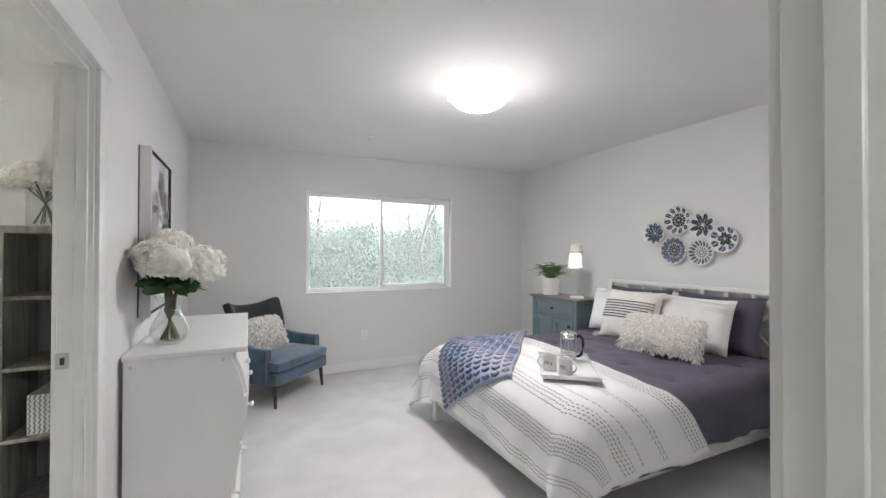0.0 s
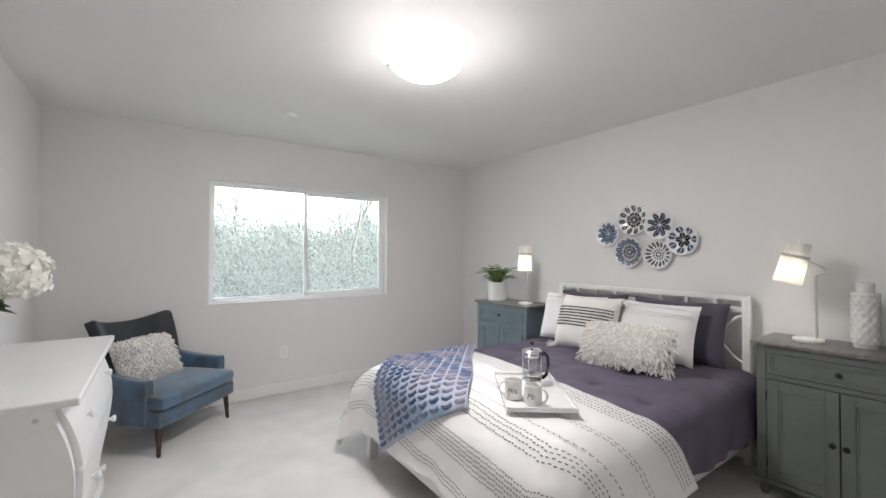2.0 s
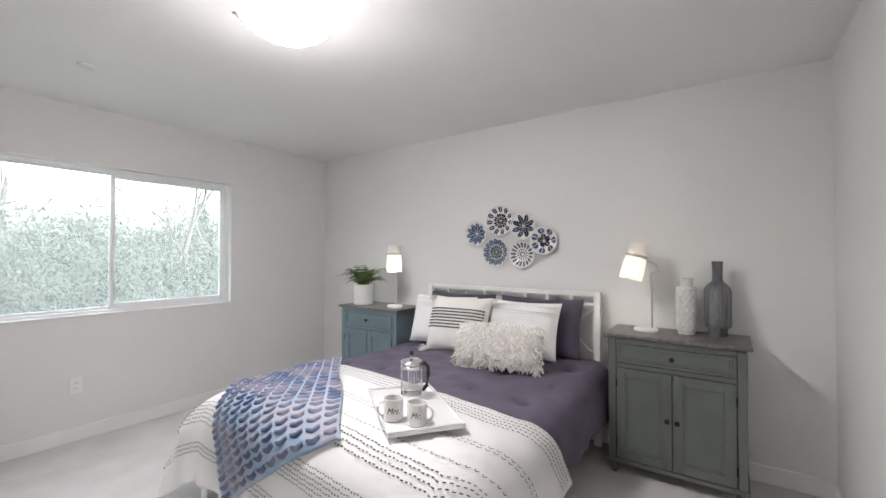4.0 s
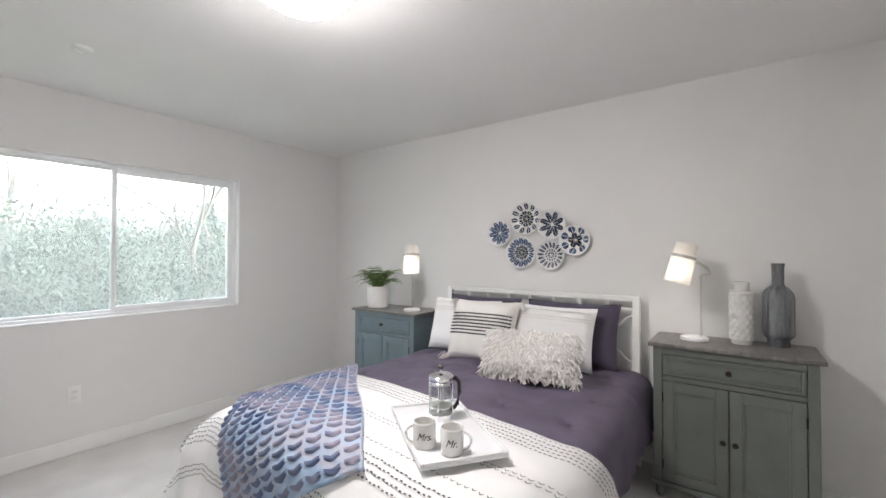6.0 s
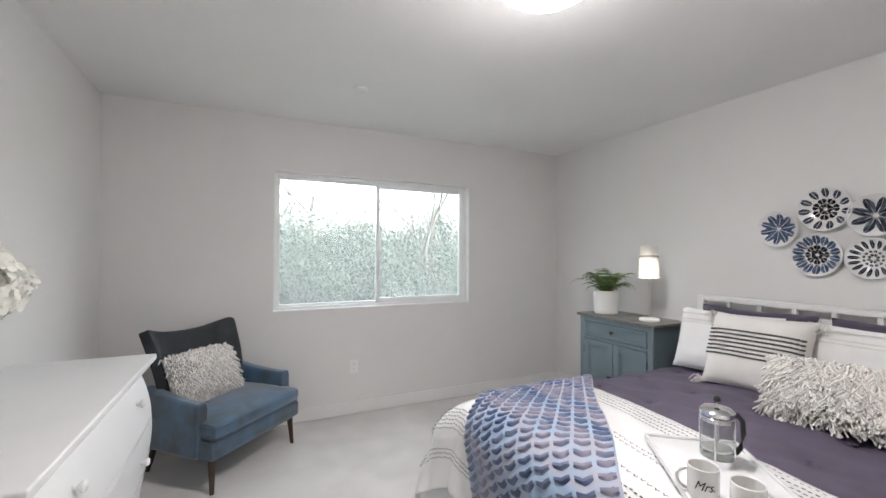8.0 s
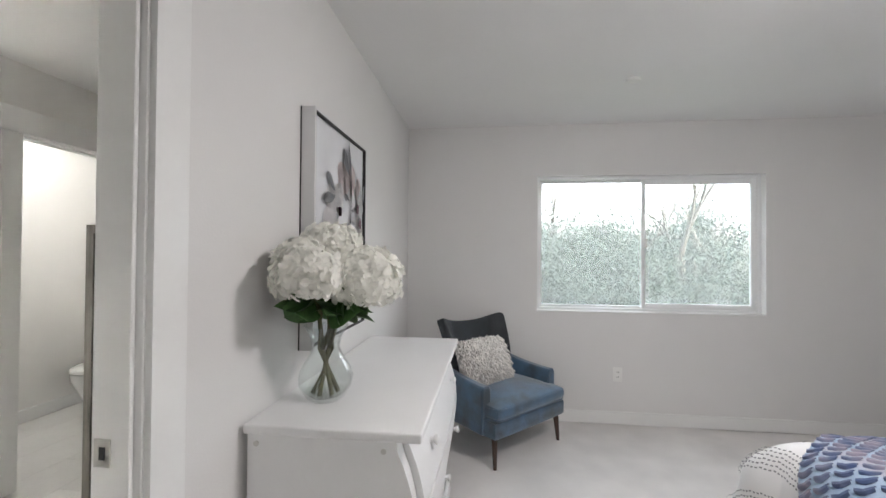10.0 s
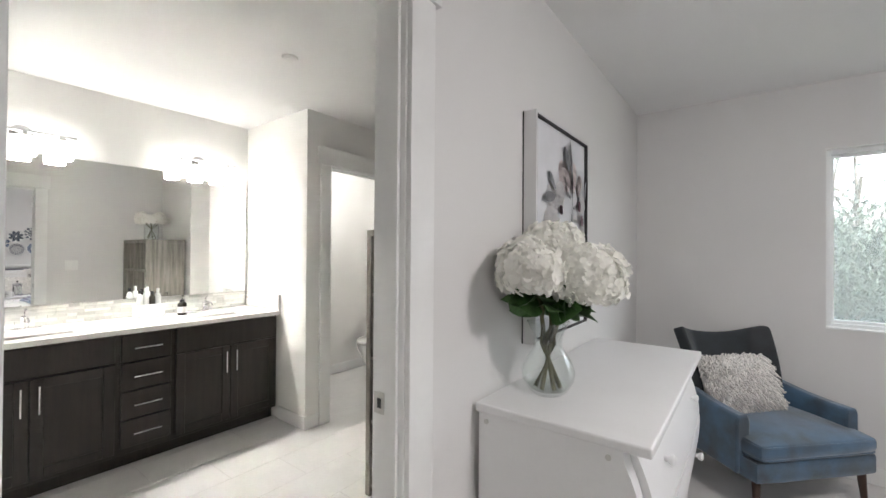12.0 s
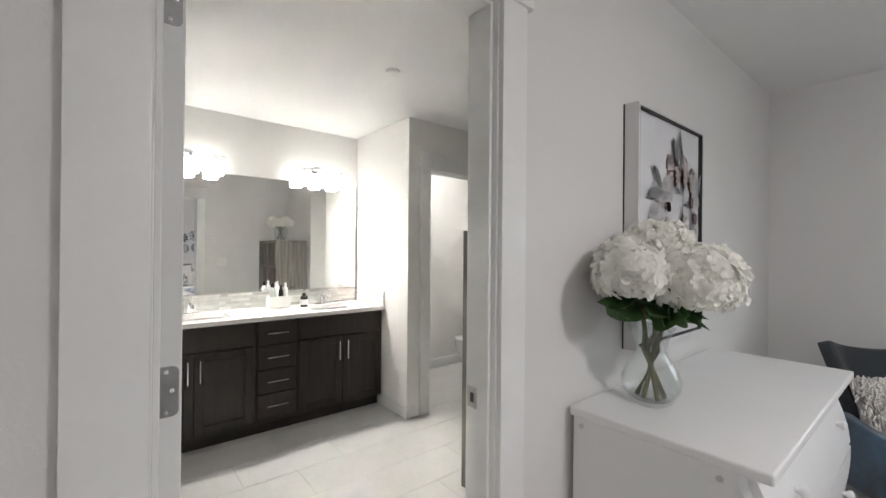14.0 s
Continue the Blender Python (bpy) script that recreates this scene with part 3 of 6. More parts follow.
def throw_at(u, v, lift=0.0):
    """u runs from the head-side edge to the foot, v across."""
    top, bot = QD.lerp(QA, v), QC.lerp(QB, v)
    q = top.lerp(bot, u)
    q.x += 0.012 * math.sin(9 * u + 2) * (v > 0.97)
    p = drape(q.x, q.y - BCY, 0.659, r=0.205, w=0.68, foot=2.015, fold=0.006, lift=lift, flare=0.12, corner=0.55)
    p.z += 0.012 * noise.noise(Vector((q.x * 7, q.y * 7, 8.0))) + 0.004 * noise.noise(Vector((q.x * 22, q.y * 22, 3.0)))
    return p


bm = B()
sheet(bm, 70, 60, lambda u, v: throw_at(u, v) - TO)
tb = part("throw_cloth", bm, M_THROW, throw)
tmod = tb.modifiers.new("thick", "SOLIDIFY")
tmod.thickness, tmod.offset = 0.014, 0.0
bm = B()
NR, NCV = 22, 10
rng = random.Random(41)
for i in range(NR):
    for j in range(NCV):
        u0, v0 = (i + rng.uniform(-0.06, 0.06)) / NR, j / NCV
        du, dv_ = 1 / NR, 1 / NCV
        cols = []
        for t in (0.10, 0.23, 0.36, 0.5, 0.64, 0.77, 0.90):
            dip = 0.24 * (1 - abs(2 * t - 1)) * du
            edge = 1 - 0.6 * abs(2 * t - 1) ** 4
            row = []
            for f, lf in ((0.0, 0.008), (0.14, 0.017), (0.34, 0.016), (0.50 * edge, 0.008)):
                row.append(bm.verts.new(throw_at(max(0, min(1, u0 + dip + f * du)), min(1, v0 + t * dv_), lf * (0.7 + 0.3 * edge)) - TO))
            cols.append(row)
        for c0, c1 in zip(cols, cols[1:]):
            for k in range(3):
                bm.faces.new((c0[k], c0[k + 1], c1[k + 1], c1[k]))
sc = part("chevron_knit", bm, M_CHEV, throw, "darker purple-blue knit chevrons")
sc["kind"] = "stuff"


# ---- pillows ----
def pillow_mesh(bm, w, h, t, n=24, sag=0.0, plump=0.55):
    """Pillow standing in the x-z plane, its thickness along y; origin at the lower edge's middle."""
    front, back = [], []
    for i in range(n + 1):
        fr, bk = [], []
        for j in range(n + 1):
            u, v = 2 * i / n - 1, 2 * j / n - 1
            k = max(0.0, (1 - u ** 4) * (1 - v ** 4)) ** plump
            pin = 1 - 0.06 * (1 - abs(u) ** 2) * abs(v) ** 3 - 0.0
            pin2 = 1 - 0.06 * (1 - abs(v) ** 2) * abs(u) ** 3
            x, z = u * w / 2 * pin2, v * h / 2 * pin + h / 2
            z -= sag * (1 - u * u) * (0.5 + 0.5 * v)
            y = t / 2 * k + 0.006 * noise.noise(Vector((u * 3, v * 3, w * 10))) * k
            if i in (0, n) or j in (0, n):
                vert = bm.verts.new((x, 0, z))
                fr.append(vert)
                bk.append(vert)
            else:
                fr.append(bm.verts.new((x, -y, z)))
                bk.append(bm.verts.new((x, y, z)))
        front.append(fr)
        back.append(bk)
    for g in (front, back):
        for i in range(n):
            for j in range(n):
                try:
                    bm.faces.new((g[i][j], g[i + 1][j], g[i + 1][j + 1], g[i][j + 1]))
                except ValueError:
                    pass
    return front


def pillow(name, label, at, w, h, t, material, lean, turn=-90, group=""):
    ob = thing(name, label, "pillow", at, turn, group, tilt=-lean)
    bm = B()
    pillow_mesh(bm, w, h, t)
    part("cover", bm, material, ob)
    return ob


def strands(bm, spots, rng, length, radius, down=1.0):
    """Loose yarn strands: each spot is a place and a normal."""
    for p, nrm in spots:
        side = Vector((rng.uniform(-1, 1), 0, rng.uniform(-0.4, 0.4)))
        l = length * rng.uniform(0.7, 1.25)
        p1 = p + nrm * l * 0.45 + side * l * 0.15
        p2 = p1 + (nrm * 0.15 + Vector((0, 0, -0.8 * down)) + side * 0.55).normalized() * l * 0.6
        tube(bm, [p - nrm * 0.004, p1, p2], radius, 5, taper=radius * 0.85)


pillow("pillow_sham", "dark purple-grey pillow sham propped against the headboard", (3.70, 3.03, 0.605), 0.66, 0.43, 0.15, M_SHAM, 14, group="purple pillow shams")
pillow("pillow_sham", "dark purple-grey pillow sham propped against the headboard", (3.70, 2.32, 0.605), 0.66, 0.43, 0.15, M_SHAM, 14, group="purple pillow shams")
for py, tn in ((3.09, -88), (2.40, -92)):
    wp = pillow("pillow", "white cotton pillow with fine woven bands leaning on a sham", (3.53, py, 0.612), 0.60, 0.41, 0.16, M_DUVET, 17, tn, group="white pillows")
    bm = B()
    for zz in (0.30, 0.32, 0.36):
        for k in range(24):
            x0 = -0.28 + k * 0.0235
            u, v = x0 / 0.31, (zz - 0.215) / 0.215
            y = 0.08 * max(0, (1 - u ** 4) * (1 - v ** 4)) ** 0.55 + 0.004
            box(bm, x0, x0 + 0.0235, -y - 0.001, -y + 0.004, zz, zz + 0.006)
    part("woven_bands", bm, M_CREAM, wp, "fine raised woven bands")["kind"] = "stuff"

sp = pillow("throw_pillow", "cream throw pillow with charcoal stripes and corner tassels", (3.36, 2.83, 0.615), 0.50, 0.44, 0.17, M_CREAM, 24, -84)
bm = B()
for k in range(7):
    z0 = 0.165 + k * 0.024
    for i in range(20):
        x0 = -0.225 + i * 0.0225
        y = []
        for x in (x0, x0 + 0.0225):
            u, v = x / 0.25, (z0 - 0.22) / 0.22
            y.append(0.085 * max(0, (1 - u ** 4) * (1 - v ** 4)) ** 0.55 + 0.0045)
        box(bm, x0, x0 + 0.0225, -sum(y) / 2 - 0.0012, -sum(y) / 2 + 0.006, z0, z0 + 0.009)
part("stripes", bm, M_STRIPE, sp, "woven charcoal stripes", False)
rng = random.Random(5)
for cx_, cz_ in ((-0.24, 0.42), (0.24, 0.42), (-0.24, 0.01), (0.24, 0.01)):
    bm = B()
    strands(bm, [(Vector((cx_ + rng.uniform(-0.015, 0.015), rng.uniform(-0.012, 0.012), cz_ + rng.uniform(-0.012, 0.012))), Vector((math.copysign(0.6, cx_), rng.uniform(-0.6, 0.2), rng.uniform(-0.3, 0.3))).normalized()) for _ in range(26)], rng, 0.06, 0.003)
    part("tassel", bm, M_FRINGE, sp, "cream yarn corner tassel")


def shag_pillow(label, at, w, h, t, lean, turn, count, seed, length):
    ob = pillow("shag_pillow", label, at, w, h, t, M_CREAM, lean, turn)
    r = random.Random(seed)
    spots = []
    for _ in range(count):
        u, v = r.uniform(-0.99, 0.99), r.uniform(-0.97, 0.99)
        k = max(0.0, (1 - u ** 4) * (1 - v ** 4)) ** 0.55
        y = -t / 2 * k
        nrm = Vector((u * 0.5, -1 + 0.4 * max(abs(u), abs(v)), v * 0.45)).normalized()
        spots.append((Vector((u * w / 2 * 0.98, y, v * h / 2 * 0.97 + h / 2)), nrm))
    bm = B()
    strands(bm, spots, r, length, 0.0048, 0.75)
    f = part("yarn_fringe", bm, M_FRINGE, ob, "shaggy cream yarn loops")
    f["kind"] = "stuff"
    return ob


shag_pillow("shaggy cream yarn lumbar pillow lying against the pillows", (3.17, 2.36, 0.62), 0.54, 0.27, 0.17, 30, -80, 2000, 11, 0.064)

# ---- ceiling light ----
M_GLOW_RIM = mat("lit_opal_glass_rim", (0.95, 0.93, 0.9), 0.3, emit=0.42, emit_color=(1.0, 0.96, 0.95), vary=0.02, bump=0.0)
M_GLOW = mat("lit_opal_glass", (0.95, 0.93, 0.9), 0.3, emit=4.4, emit_color=(1.0, 0.95, 0.945), vary=0.02, bump=0.0)
cl = thing("ceiling_light", "lit round white glass flush ceiling light with metal clips", "ceiling light", (1.85, 2.68, ZC))
bm = B()
lathe(bm, [(0.0, 0.0), (0.15, 0.0), (0.152, -0.025), (0.192, -0.040), (0.195, -0.043), (0.0, -0.045)], 48, cap=False)
part("ceiling_plate", bm, M_TRIM, cl, "white metal pan")
bm = B()
lathe(bm, [(0.199, -0.040), (0.204, -0.050), (0.200, -0.068), (0.188, -0.088)], 48, cap=False)
rim_ = part("glass_dome", bm, M_GLOW_RIM, cl, "glowing opal glass dome, dimmer at its rim")
bm = B()
lathe(bm, [(0.188, -0.088), (0.165, -0.112), (0.130, -0.134), (0.080, -0.152), (0.040, -0.160), (0.0, -0.162)], 48, cap=False)
part("dome_centre", bm, M_GLOW, rim_, "brightest middle of the dome over the bulbs")
for k in range(3):
    a = 0.15 + k * 2.094
    bm = B()
    tube(bm, [(0.16 * math.cos(a), 0.16 * math.sin(a), -0.035), (0.214 * math.cos(a), 0.214 * math.sin(a), -0.048), (0.211 * math.cos(a), 0.211 * math.sin(a), -0.072), (0.196 * math.cos(a), 0.196 * math.sin(a), -0.080)], 0.0045, 8)
    clip_ = part("clip", bm, M_STEEL, cl, "small nickel clip")
    bm = B()
    tube(bm, [(0.205 * math.cos(a), 0.205 * math.sin(a), -0.060), (0.228 * math.cos(a), 0.228 * math.sin(a), -0.060)], 0.006, 10)
    part("thumb_screw", bm, M_STEEL, clip_)


def smoke_detector(at):
    ob = thing("smoke_detector", "round white smoke detector on the ceiling", "smoke detector", at)
    bm = B()
    lathe(bm, [(0.0, 0.0), (0.044, 0.0), (0.044, -0.006), (0.040, -0.012), (0.024, -0.014), (0.0, -0.014)], 32, cap=False)
    part("housing", bm, M_PLASTIC, ob)
    bm = B()
    lathe(bm, [(0.026, -0.0135), (0.028, -0.016), (0.030, -0.0130)], 24, cap=False)
    part("grille_ring", bm, M_PLASTIC, ob)


smoke_detector((1.535, 4.154, ZC))
smoke_detector((-1.381, 2.83, ZC))


def outlet(at, turn, label="white double socket outlet on the wall", switch=False):
    ob = thing("light_switch" if switch else "wall_outlet", label, "light switch" if switch else "outlet", at, turn)
    w = 0.058 if switch else 0.036
    bm = B()
    box(bm, -w, w, -0.006, 0, -0.058, 0.058, 0.003, 2)
    plate = part("cover_plate", bm, M_PLASTIC, ob)
    for i, dz in enumerate((-0.02, 0.02)):
        bm = B()
        if switch:
            box(bm, dz * 1.1 - 0.016, dz * 1.1 + 0.016, -0.011, -0.005, -0.033, 0.033, 0.002)
            part("rocker", bm, M_PLASTIC, ob)
        else:
            box(bm, -0.016, 0.016, -0.009, -0.005, dz - 0.015, dz + 0.015, 0.004, 2)
            sk = part("socket", bm, M_PLASTIC, ob)
            for dx in (-0.006, 0.006):
                bm = B()
                box(bm, dx - 0.001, dx + 0.001, -0.0096, -0.0085, dz - 0.004, dz + 0.006)
                part("slot", bm, M_BLACK, sk)


outlet((1.699, YN, 0.40), 0)
outlet((XB, 2.62, 1.17), -90, "white double light switch plate by the bathroom door", True)

# ---- dresser ----
M_DRESSER = mat("white_painted_dresser", (0.80, 0.80, 0.80), 0.35, vary=0.02, scale=4, bump=0.02, grain=80)
DRW, DRD, DRH = 1.25, 0.465, 0.88
dr = thing("dresser", "white painted dresser with a curved bombe front and round knobs", "dresser", (-0.016, 3.257, 0), 90)


def bombe(z):
    """How far the front swells at height z."""
    t = max(0.0, min(1.0, (z - 0.10) / 0.72))
    return 0.05 * math.sin(math.pi * (1 - t) ** 0.8) ** 1.0 - 0.012 * math.sin(2 * math.pi * t)


def swell_panel(bm, x0, x1, z0, z1, y, th, n=14, bow=0.0):
    """A slab whose face follows the curve of the front."""
    cols = 12
    rows = []
    for k in range(n + 1):
        z = z0 + (z1 - z0) * k / n
        rows.append([(x0 + (x1 - x0) * i / cols, z) for i in range(cols + 1)])
    fr = [[bm.verts.new((x, y - bombe(z) - bow * math.cos(math.pi * x / 1.3), z)) for x, z in r] for r in rows]
    bk = [[bm.verts.new((x, y - bombe(z) + th, z)) for x, z in r] for r in rows]
    for g in (fr, bk):
        for a, b in zip(g, g[1:]):
            for i in range(cols):
                bm.faces.new((a[i], a[i + 1], b[i + 1], b[i]))
    for a, b in ((fr[0], bk[0]), (fr[-1], bk[-1])):
        for i in range(cols):
            bm.faces.new((a[i], a[i + 1], b[i + 1], b[i]))
    for i in (0, cols):
        for k in range(n):
            bm.faces.new((fr[k][i], fr[k + 1][i], bk[k + 1][i], bk[k][i]))


bm = B()
box(bm, -DRW / 2, DRW / 2, -0.508, 0, DRH - 0.028, DRH, 0.007, 3)
part("dresser_top", bm, M_DRESSER, dr)
for s in (-1, 1):
    x0, x1 = sorted((s * (DRW / 2 - 0.02), s * (DRW / 2 - 0.042)))
    bm = B()
    zs = [0.0 + (DRH - 0.028) * k / 24 for k in range(25)]
    loops = []
    for x in (x0, x1):
        loops.append(([bm.verts.new((x, -0.003, z)) for z in zs], [bm.verts.new((x, -0.436 - bombe(z) - (0.02 * (0.1 - z) / 0.1 if z < 0.1 else 0), z)) for z in zs]))
    for bkv, frv in loops:
        for k in range(24):
            bm.faces.new((bkv[k], bkv[k + 1], frv[k + 1], frv[k]))
    for q in (0, 1):
        for k in range(24):
            bm.faces.new((loops[0][q][k], loops[0][q][k + 1], loops[1][q][k + 1], loops[1][q][k]))
    for k in (0, 24):
        bm.faces.new((loops[0][0][k], loops[0][1][k], loops[1][1][k], loops[1][0][k]))
    side = part("side_panel", bm, M_DRESSER, dr, angle=30)
    for by in (-0.03, -0.40):
        bm = B()
        xs = s * (DRW / 2 - 0.02)
        tube(bm, [(xs - s * 0.004, by, DRH - 0.06), (xs + s * 0.003, by, DRH - 0.06)], 0.008, 14)
        bt = part("bolt", bm, M_STEEL, side, "small nickel bolt head")
    bm = B()
    swell_panel(bm, min(s * (DRW / 2 - 0.043), s * (DRW / 2 - 0.085)), max(s * (DRW / 2 - 0.043), s * (DRW / 2 - 0.085)), 0.10, DRH - 0.03, -0.43, 0.02)
    part("front_stile", bm, M_DRESSER, dr)
    bm = B()
    lathe(bm, [(0.022, 0.0), (0.03, 0.02), (0.038, 0.06), (0.03, 0.10), (0.034, 0.115)], 16, at=(s * (DRW / 2 - 0.06), -0.44, 0))
    part("foot", bm, M_DRESSER, dr)
bm = B()
box(bm, -DRW / 2 + 0.045, DRW / 2 - 0.045, -0.01, -0.003, 0.08, DRH - 0.03)
part("back_panel", bm, M_DRESSER, dr)
for k in range(3):
    z0 = 0.135 + k * 0.243
    bm = B()
    swell_panel(bm, -DRW / 2 + 0.09, DRW / 2 - 0.09, z0, z0 + 0.225, -0.447, 0.02, bow=0.012)
    d = part("drawer_front", bm, M_DRESSER, dr)
    for x in (-0.33, 0.33):
        zc = z0 + 0.115
        yk = -0.447 - bombe(zc) - 0.012 * math.cos(math.pi * x / 1.3)
        bm = B()
        lathe(bm, [(0.0, 0.0), (0.009, 0.0), (0.008, 0.009), (0.015, 0.016), (0.017, 0.024), (0.011, 0.030), (0.0, 0.032)], 18, cap=False)
        bmesh.ops.transform(bm, matrix=pose(x, yk, zc, 90, 0, 0), verts=bm.verts)
        part("knob", bm, M_DRESSER, d, "round white knob")
    bm = B()
    swell_panel(bm, -DRW / 2 + 0.085, DRW / 2 - 0.085, z0 - 0.019, z0 - 0.004, -0.425, 0.03)
    part("drawer_rail", bm, M_DRESSER, dr)
bm = B()
n = 24
for i in range(n):
    x0, x1 = -0.53 + 1.06 * i / n, -0.53 + 1.06 * (i + 1) / n
    zb = 0.055 + 0.035 * abs(math.sin(2 * math.pi * (i + 0.5) / n))
    box(bm, x0, x1, -0.475, -0.455, zb, 0.118)
part("scalloped_apron", bm, M_DRESSER, dr)

# ---- vase of hydrangeas ----
M_PETAL = shade_mat("cream_hydrangea_petal", (0.98, 0.975, 0.925), 0.34, 0.98)
M_LEAF = mat("dark_green_leaf", (0.06, 0.14, 0.04), 0.45, vary=0.3, scale=25, bump=0.15, grain=120)
M_STEM = mat("green_stem", (0.12, 0.12, 0.055), 0.6, vary=0.3, scale=40, bump=0.1)


def leaf_blade(bm, base, direction, length, width, droop=0.3, up=Vector((0, 0, 1))):
    d = Vector(direction).normalized()
    s = d.cross(up)
    s = s.normalized() if s.length > 1e-3 else Vector((1, 0, 0))
    rows = []
    for i in range(8):
        t = i / 7
        wd = width * math.sin(math.pi * (0.04 + 0.96 * t) ** 0.75) * 0.5
        c = Vector(base) + d * length * t + Vector((0, 0, -droop * length * t * t))
        nrm = s.cross(d)
        rows.append([bm.verts.new(c - s * wd + nrm * wd * 0.25), bm.verts.new(c), bm.verts.new(c + s * wd + nrm * wd * 0.25)])
    for a, b in zip(rows, rows[1:]):
        for k in range(2):
            bm.faces.new((a[k], a[k + 1], b[k + 1], b[k]))


def floret(bm, c, nrm, size, rng):
    nrm = (nrm + Vector((rng.gauss(0, 0.22), rng.gauss(0, 0.22), rng.gauss(0, 0.22)))).normalized()
    t = nrm.cross(Vector((rng.uniform(-1, 1), rng.uniform(-1, 1), rng.uniform(-1, 1)))).normalized()
    b = nrm.cross(t)
    for k in range(4):
        a = k * math.pi / 2 + rng.uniform(-0.2, 0.2)
        d = t * math.cos(a) + b * math.sin(a)
        e = t * -math.sin(a) + b * math.cos(a)
        u = size * rng.uniform(0.85, 1.15)
        l1, l2 = nrm * u * rng.uniform(0.1, 0.45), nrm * u * rng.uniform(-0.1, 0.5)
        p0 = bm.verts.new(c)
        ring = [bm.verts.new(c + d * u * q + e * u * w + (l1 if q < 0.7 else l2)) for q, w in ((0.35, 0.42), (0.75, 0.52), (1.02, 0.25), (1.02, -0.25), (0.75, -0.52), (0.35, -0.42))]
        mid_ = bm.verts.new(c + d * u * 0.62 + l1 * 0.35)
        loop = [p0] + ring
        for i in range(len(loop)):
            bm.faces.new((mid_, loop[i], loop[(i + 1) % len(loop)]))


def hydrangea_head(bm, c, r, rng, count, size):
    c = Vector(c)
    for i in range(count):
        z = 1 - 1.75 * (i + 0.5) / count
        a = i * 2.39996
        q = math.sqrt(max(0, 1 - z * z))
        nrm = Vector((q * math.cos(a), q * math.sin(a), z)).normalized()
        bump = 1 + 0.30 * noise.noise(nrm * 2.3 + c * 9) + rng.uniform(-0.05, 0.05)
        floret(bm, c + Vector((nrm.x, nrm.y, nrm.z * 0.80)) * r * bump, nrm, size * rng.uniform(0.8, 1.2), rng)


vase = thing("flower_vase", "clear glass bulb vase with water on the dresser", "vase", (0.135, 2.85, DRH + 0.001))
VP = [(0.0, 0.003), (0.045, 0.0), (0.062, 0.012), (0.085, 0.05), (0.088, 0.08), (0.075, 0.115), (0.052, 0.15), (0.044, 0.175), (0.052, 0.205), (0.066, 0.235), (0.072, 0.243)]
bm = B()
lathe(bm, VP + [(0.069, 0.243), (0.062, 0.232), (0.048, 0.205), (0.040, 0.175), (0.048, 0.15), (0.071, 0.115), (0.084, 0.08), (0.081, 0.052), (0.058, 0.018), (0.0, 0.014)], 40, cap=False)
gv = part("glass", bm, M_CLEAR, vase, "clear glass bulb")
gv.visible_shadow = False
bm = B()
lathe(bm, [(0.0, 0.015), (0.056, 0.019), (0.066, 0.032), (0.0, 0.032)], 32, cap=False)
part("water", bm, M_WATER, vase, "shallow water").visible_shadow = False

bouquet = thing("hydrangea_bouquet", "cream silk hydrangeas with dark green leaves in the vase", "flowers", (0.135, 2.85, DRH + 0.02))
HEADS = [((0.0, -0.135, 0.395), 0.100), ((0.12, 0.02, 0.375), 0.122), ((0.06, 0.235, 0.365), 0.118), ((-0.02, 0.085, 0.475), 0.110), ((-0.05, 0.21, 0.42), 0.085), ((-0.05, -0.06, 0.425), 0.090), ((0.10, 0.11, 0.41), 0.09)]
rng = random.Random(21)
for i, (c, r) in enumerate(HEADS):
    a = i * 1.05 + 0.4
    bm = B()
    tube(bm, [(0.04 * math.cos(a), 0.04 * math.sin(a), 0.004), (-0.02 * math.cos(a), -0.02 * math.sin(a), 0.15), (c[0] * 0.35, c[1] * 0.35, 0.27), c], 0.0075, 8)
    st = part("stem", bm, M_STEM, bouquet)
    bm = B()
    hydrangea_head(bm, c, r * 0.94, rng, 250, 0.021)
    part("flower_head", bm, M_PETAL, bouquet, "cream hydrangea head", True, 180)
for k in range(36):
    a = k * 2.39996 + 0.15
    bm = B()
    out = Vector((math.cos(a), math.sin(a), 0))
    side_ = Vector((-math.sin(a), math.cos(a), 0))
    rr = rng.uniform(0.02, 0.06)
    d = out * rng.uniform(0.35, 0.9) + side_ * rng.uniform(-0.8, 0.8) + Vector((0, 0, rng.uniform(0.05, 0.9)))
    face = out * rng.uniform(0.5, 1.0) + Vector((0, 0, rng.uniform(0.25, 0.9)))
    leaf_blade(bm, out * rr + Vector((0, 0, 0.245 + rng.uniform(0, 0.045))), d, rng.uniform(0.10, 0.145), rng.uniform(0.09, 0.12), rng.uniform(0.1, 0.4), face)
    part("leaf", bm, M_LEAF, bouquet)

# ---- picture on the west wall ----
M_FRAME_W = mat("pale_silver_frame", (0.72, 0.72, 0.72), 0.3, vary=0.03, bump=0.02)
M_CANVAS = mat("pale_grey_canvas", (0.72, 0.73, 0.755), 0.85, vary=0.06, scale=5, bump=0.15, grain=350)
M_INK = mat("grey_brush_paint", (0.40, 0.41, 0.43), 0.85, vary=0.2, scale=25, bump=0.1)
M_PINK = mat("blush_brush_paint", (0.78, 0.69, 0.685), 0.85, vary=0.08, scale=18, bump=0.1)
M_BLOSSOM = mat("white_brush_paint", (0.85, 0.83, 0.835), 0.85, vary=0.06, scale=18, bump=0.1)
M_WINE = mat("wine_brush_paint", (0.36, 0.24, 0.28), 0.85, vary=0.3, scale=25, bump=0.1)
PW, PH = 0.635, 0.905
pic = thing("framed_picture", "framed painting of pale magnolia blossoms on the wall", "picture", (XW, 3.305, 1.002), 90)
bm = B()
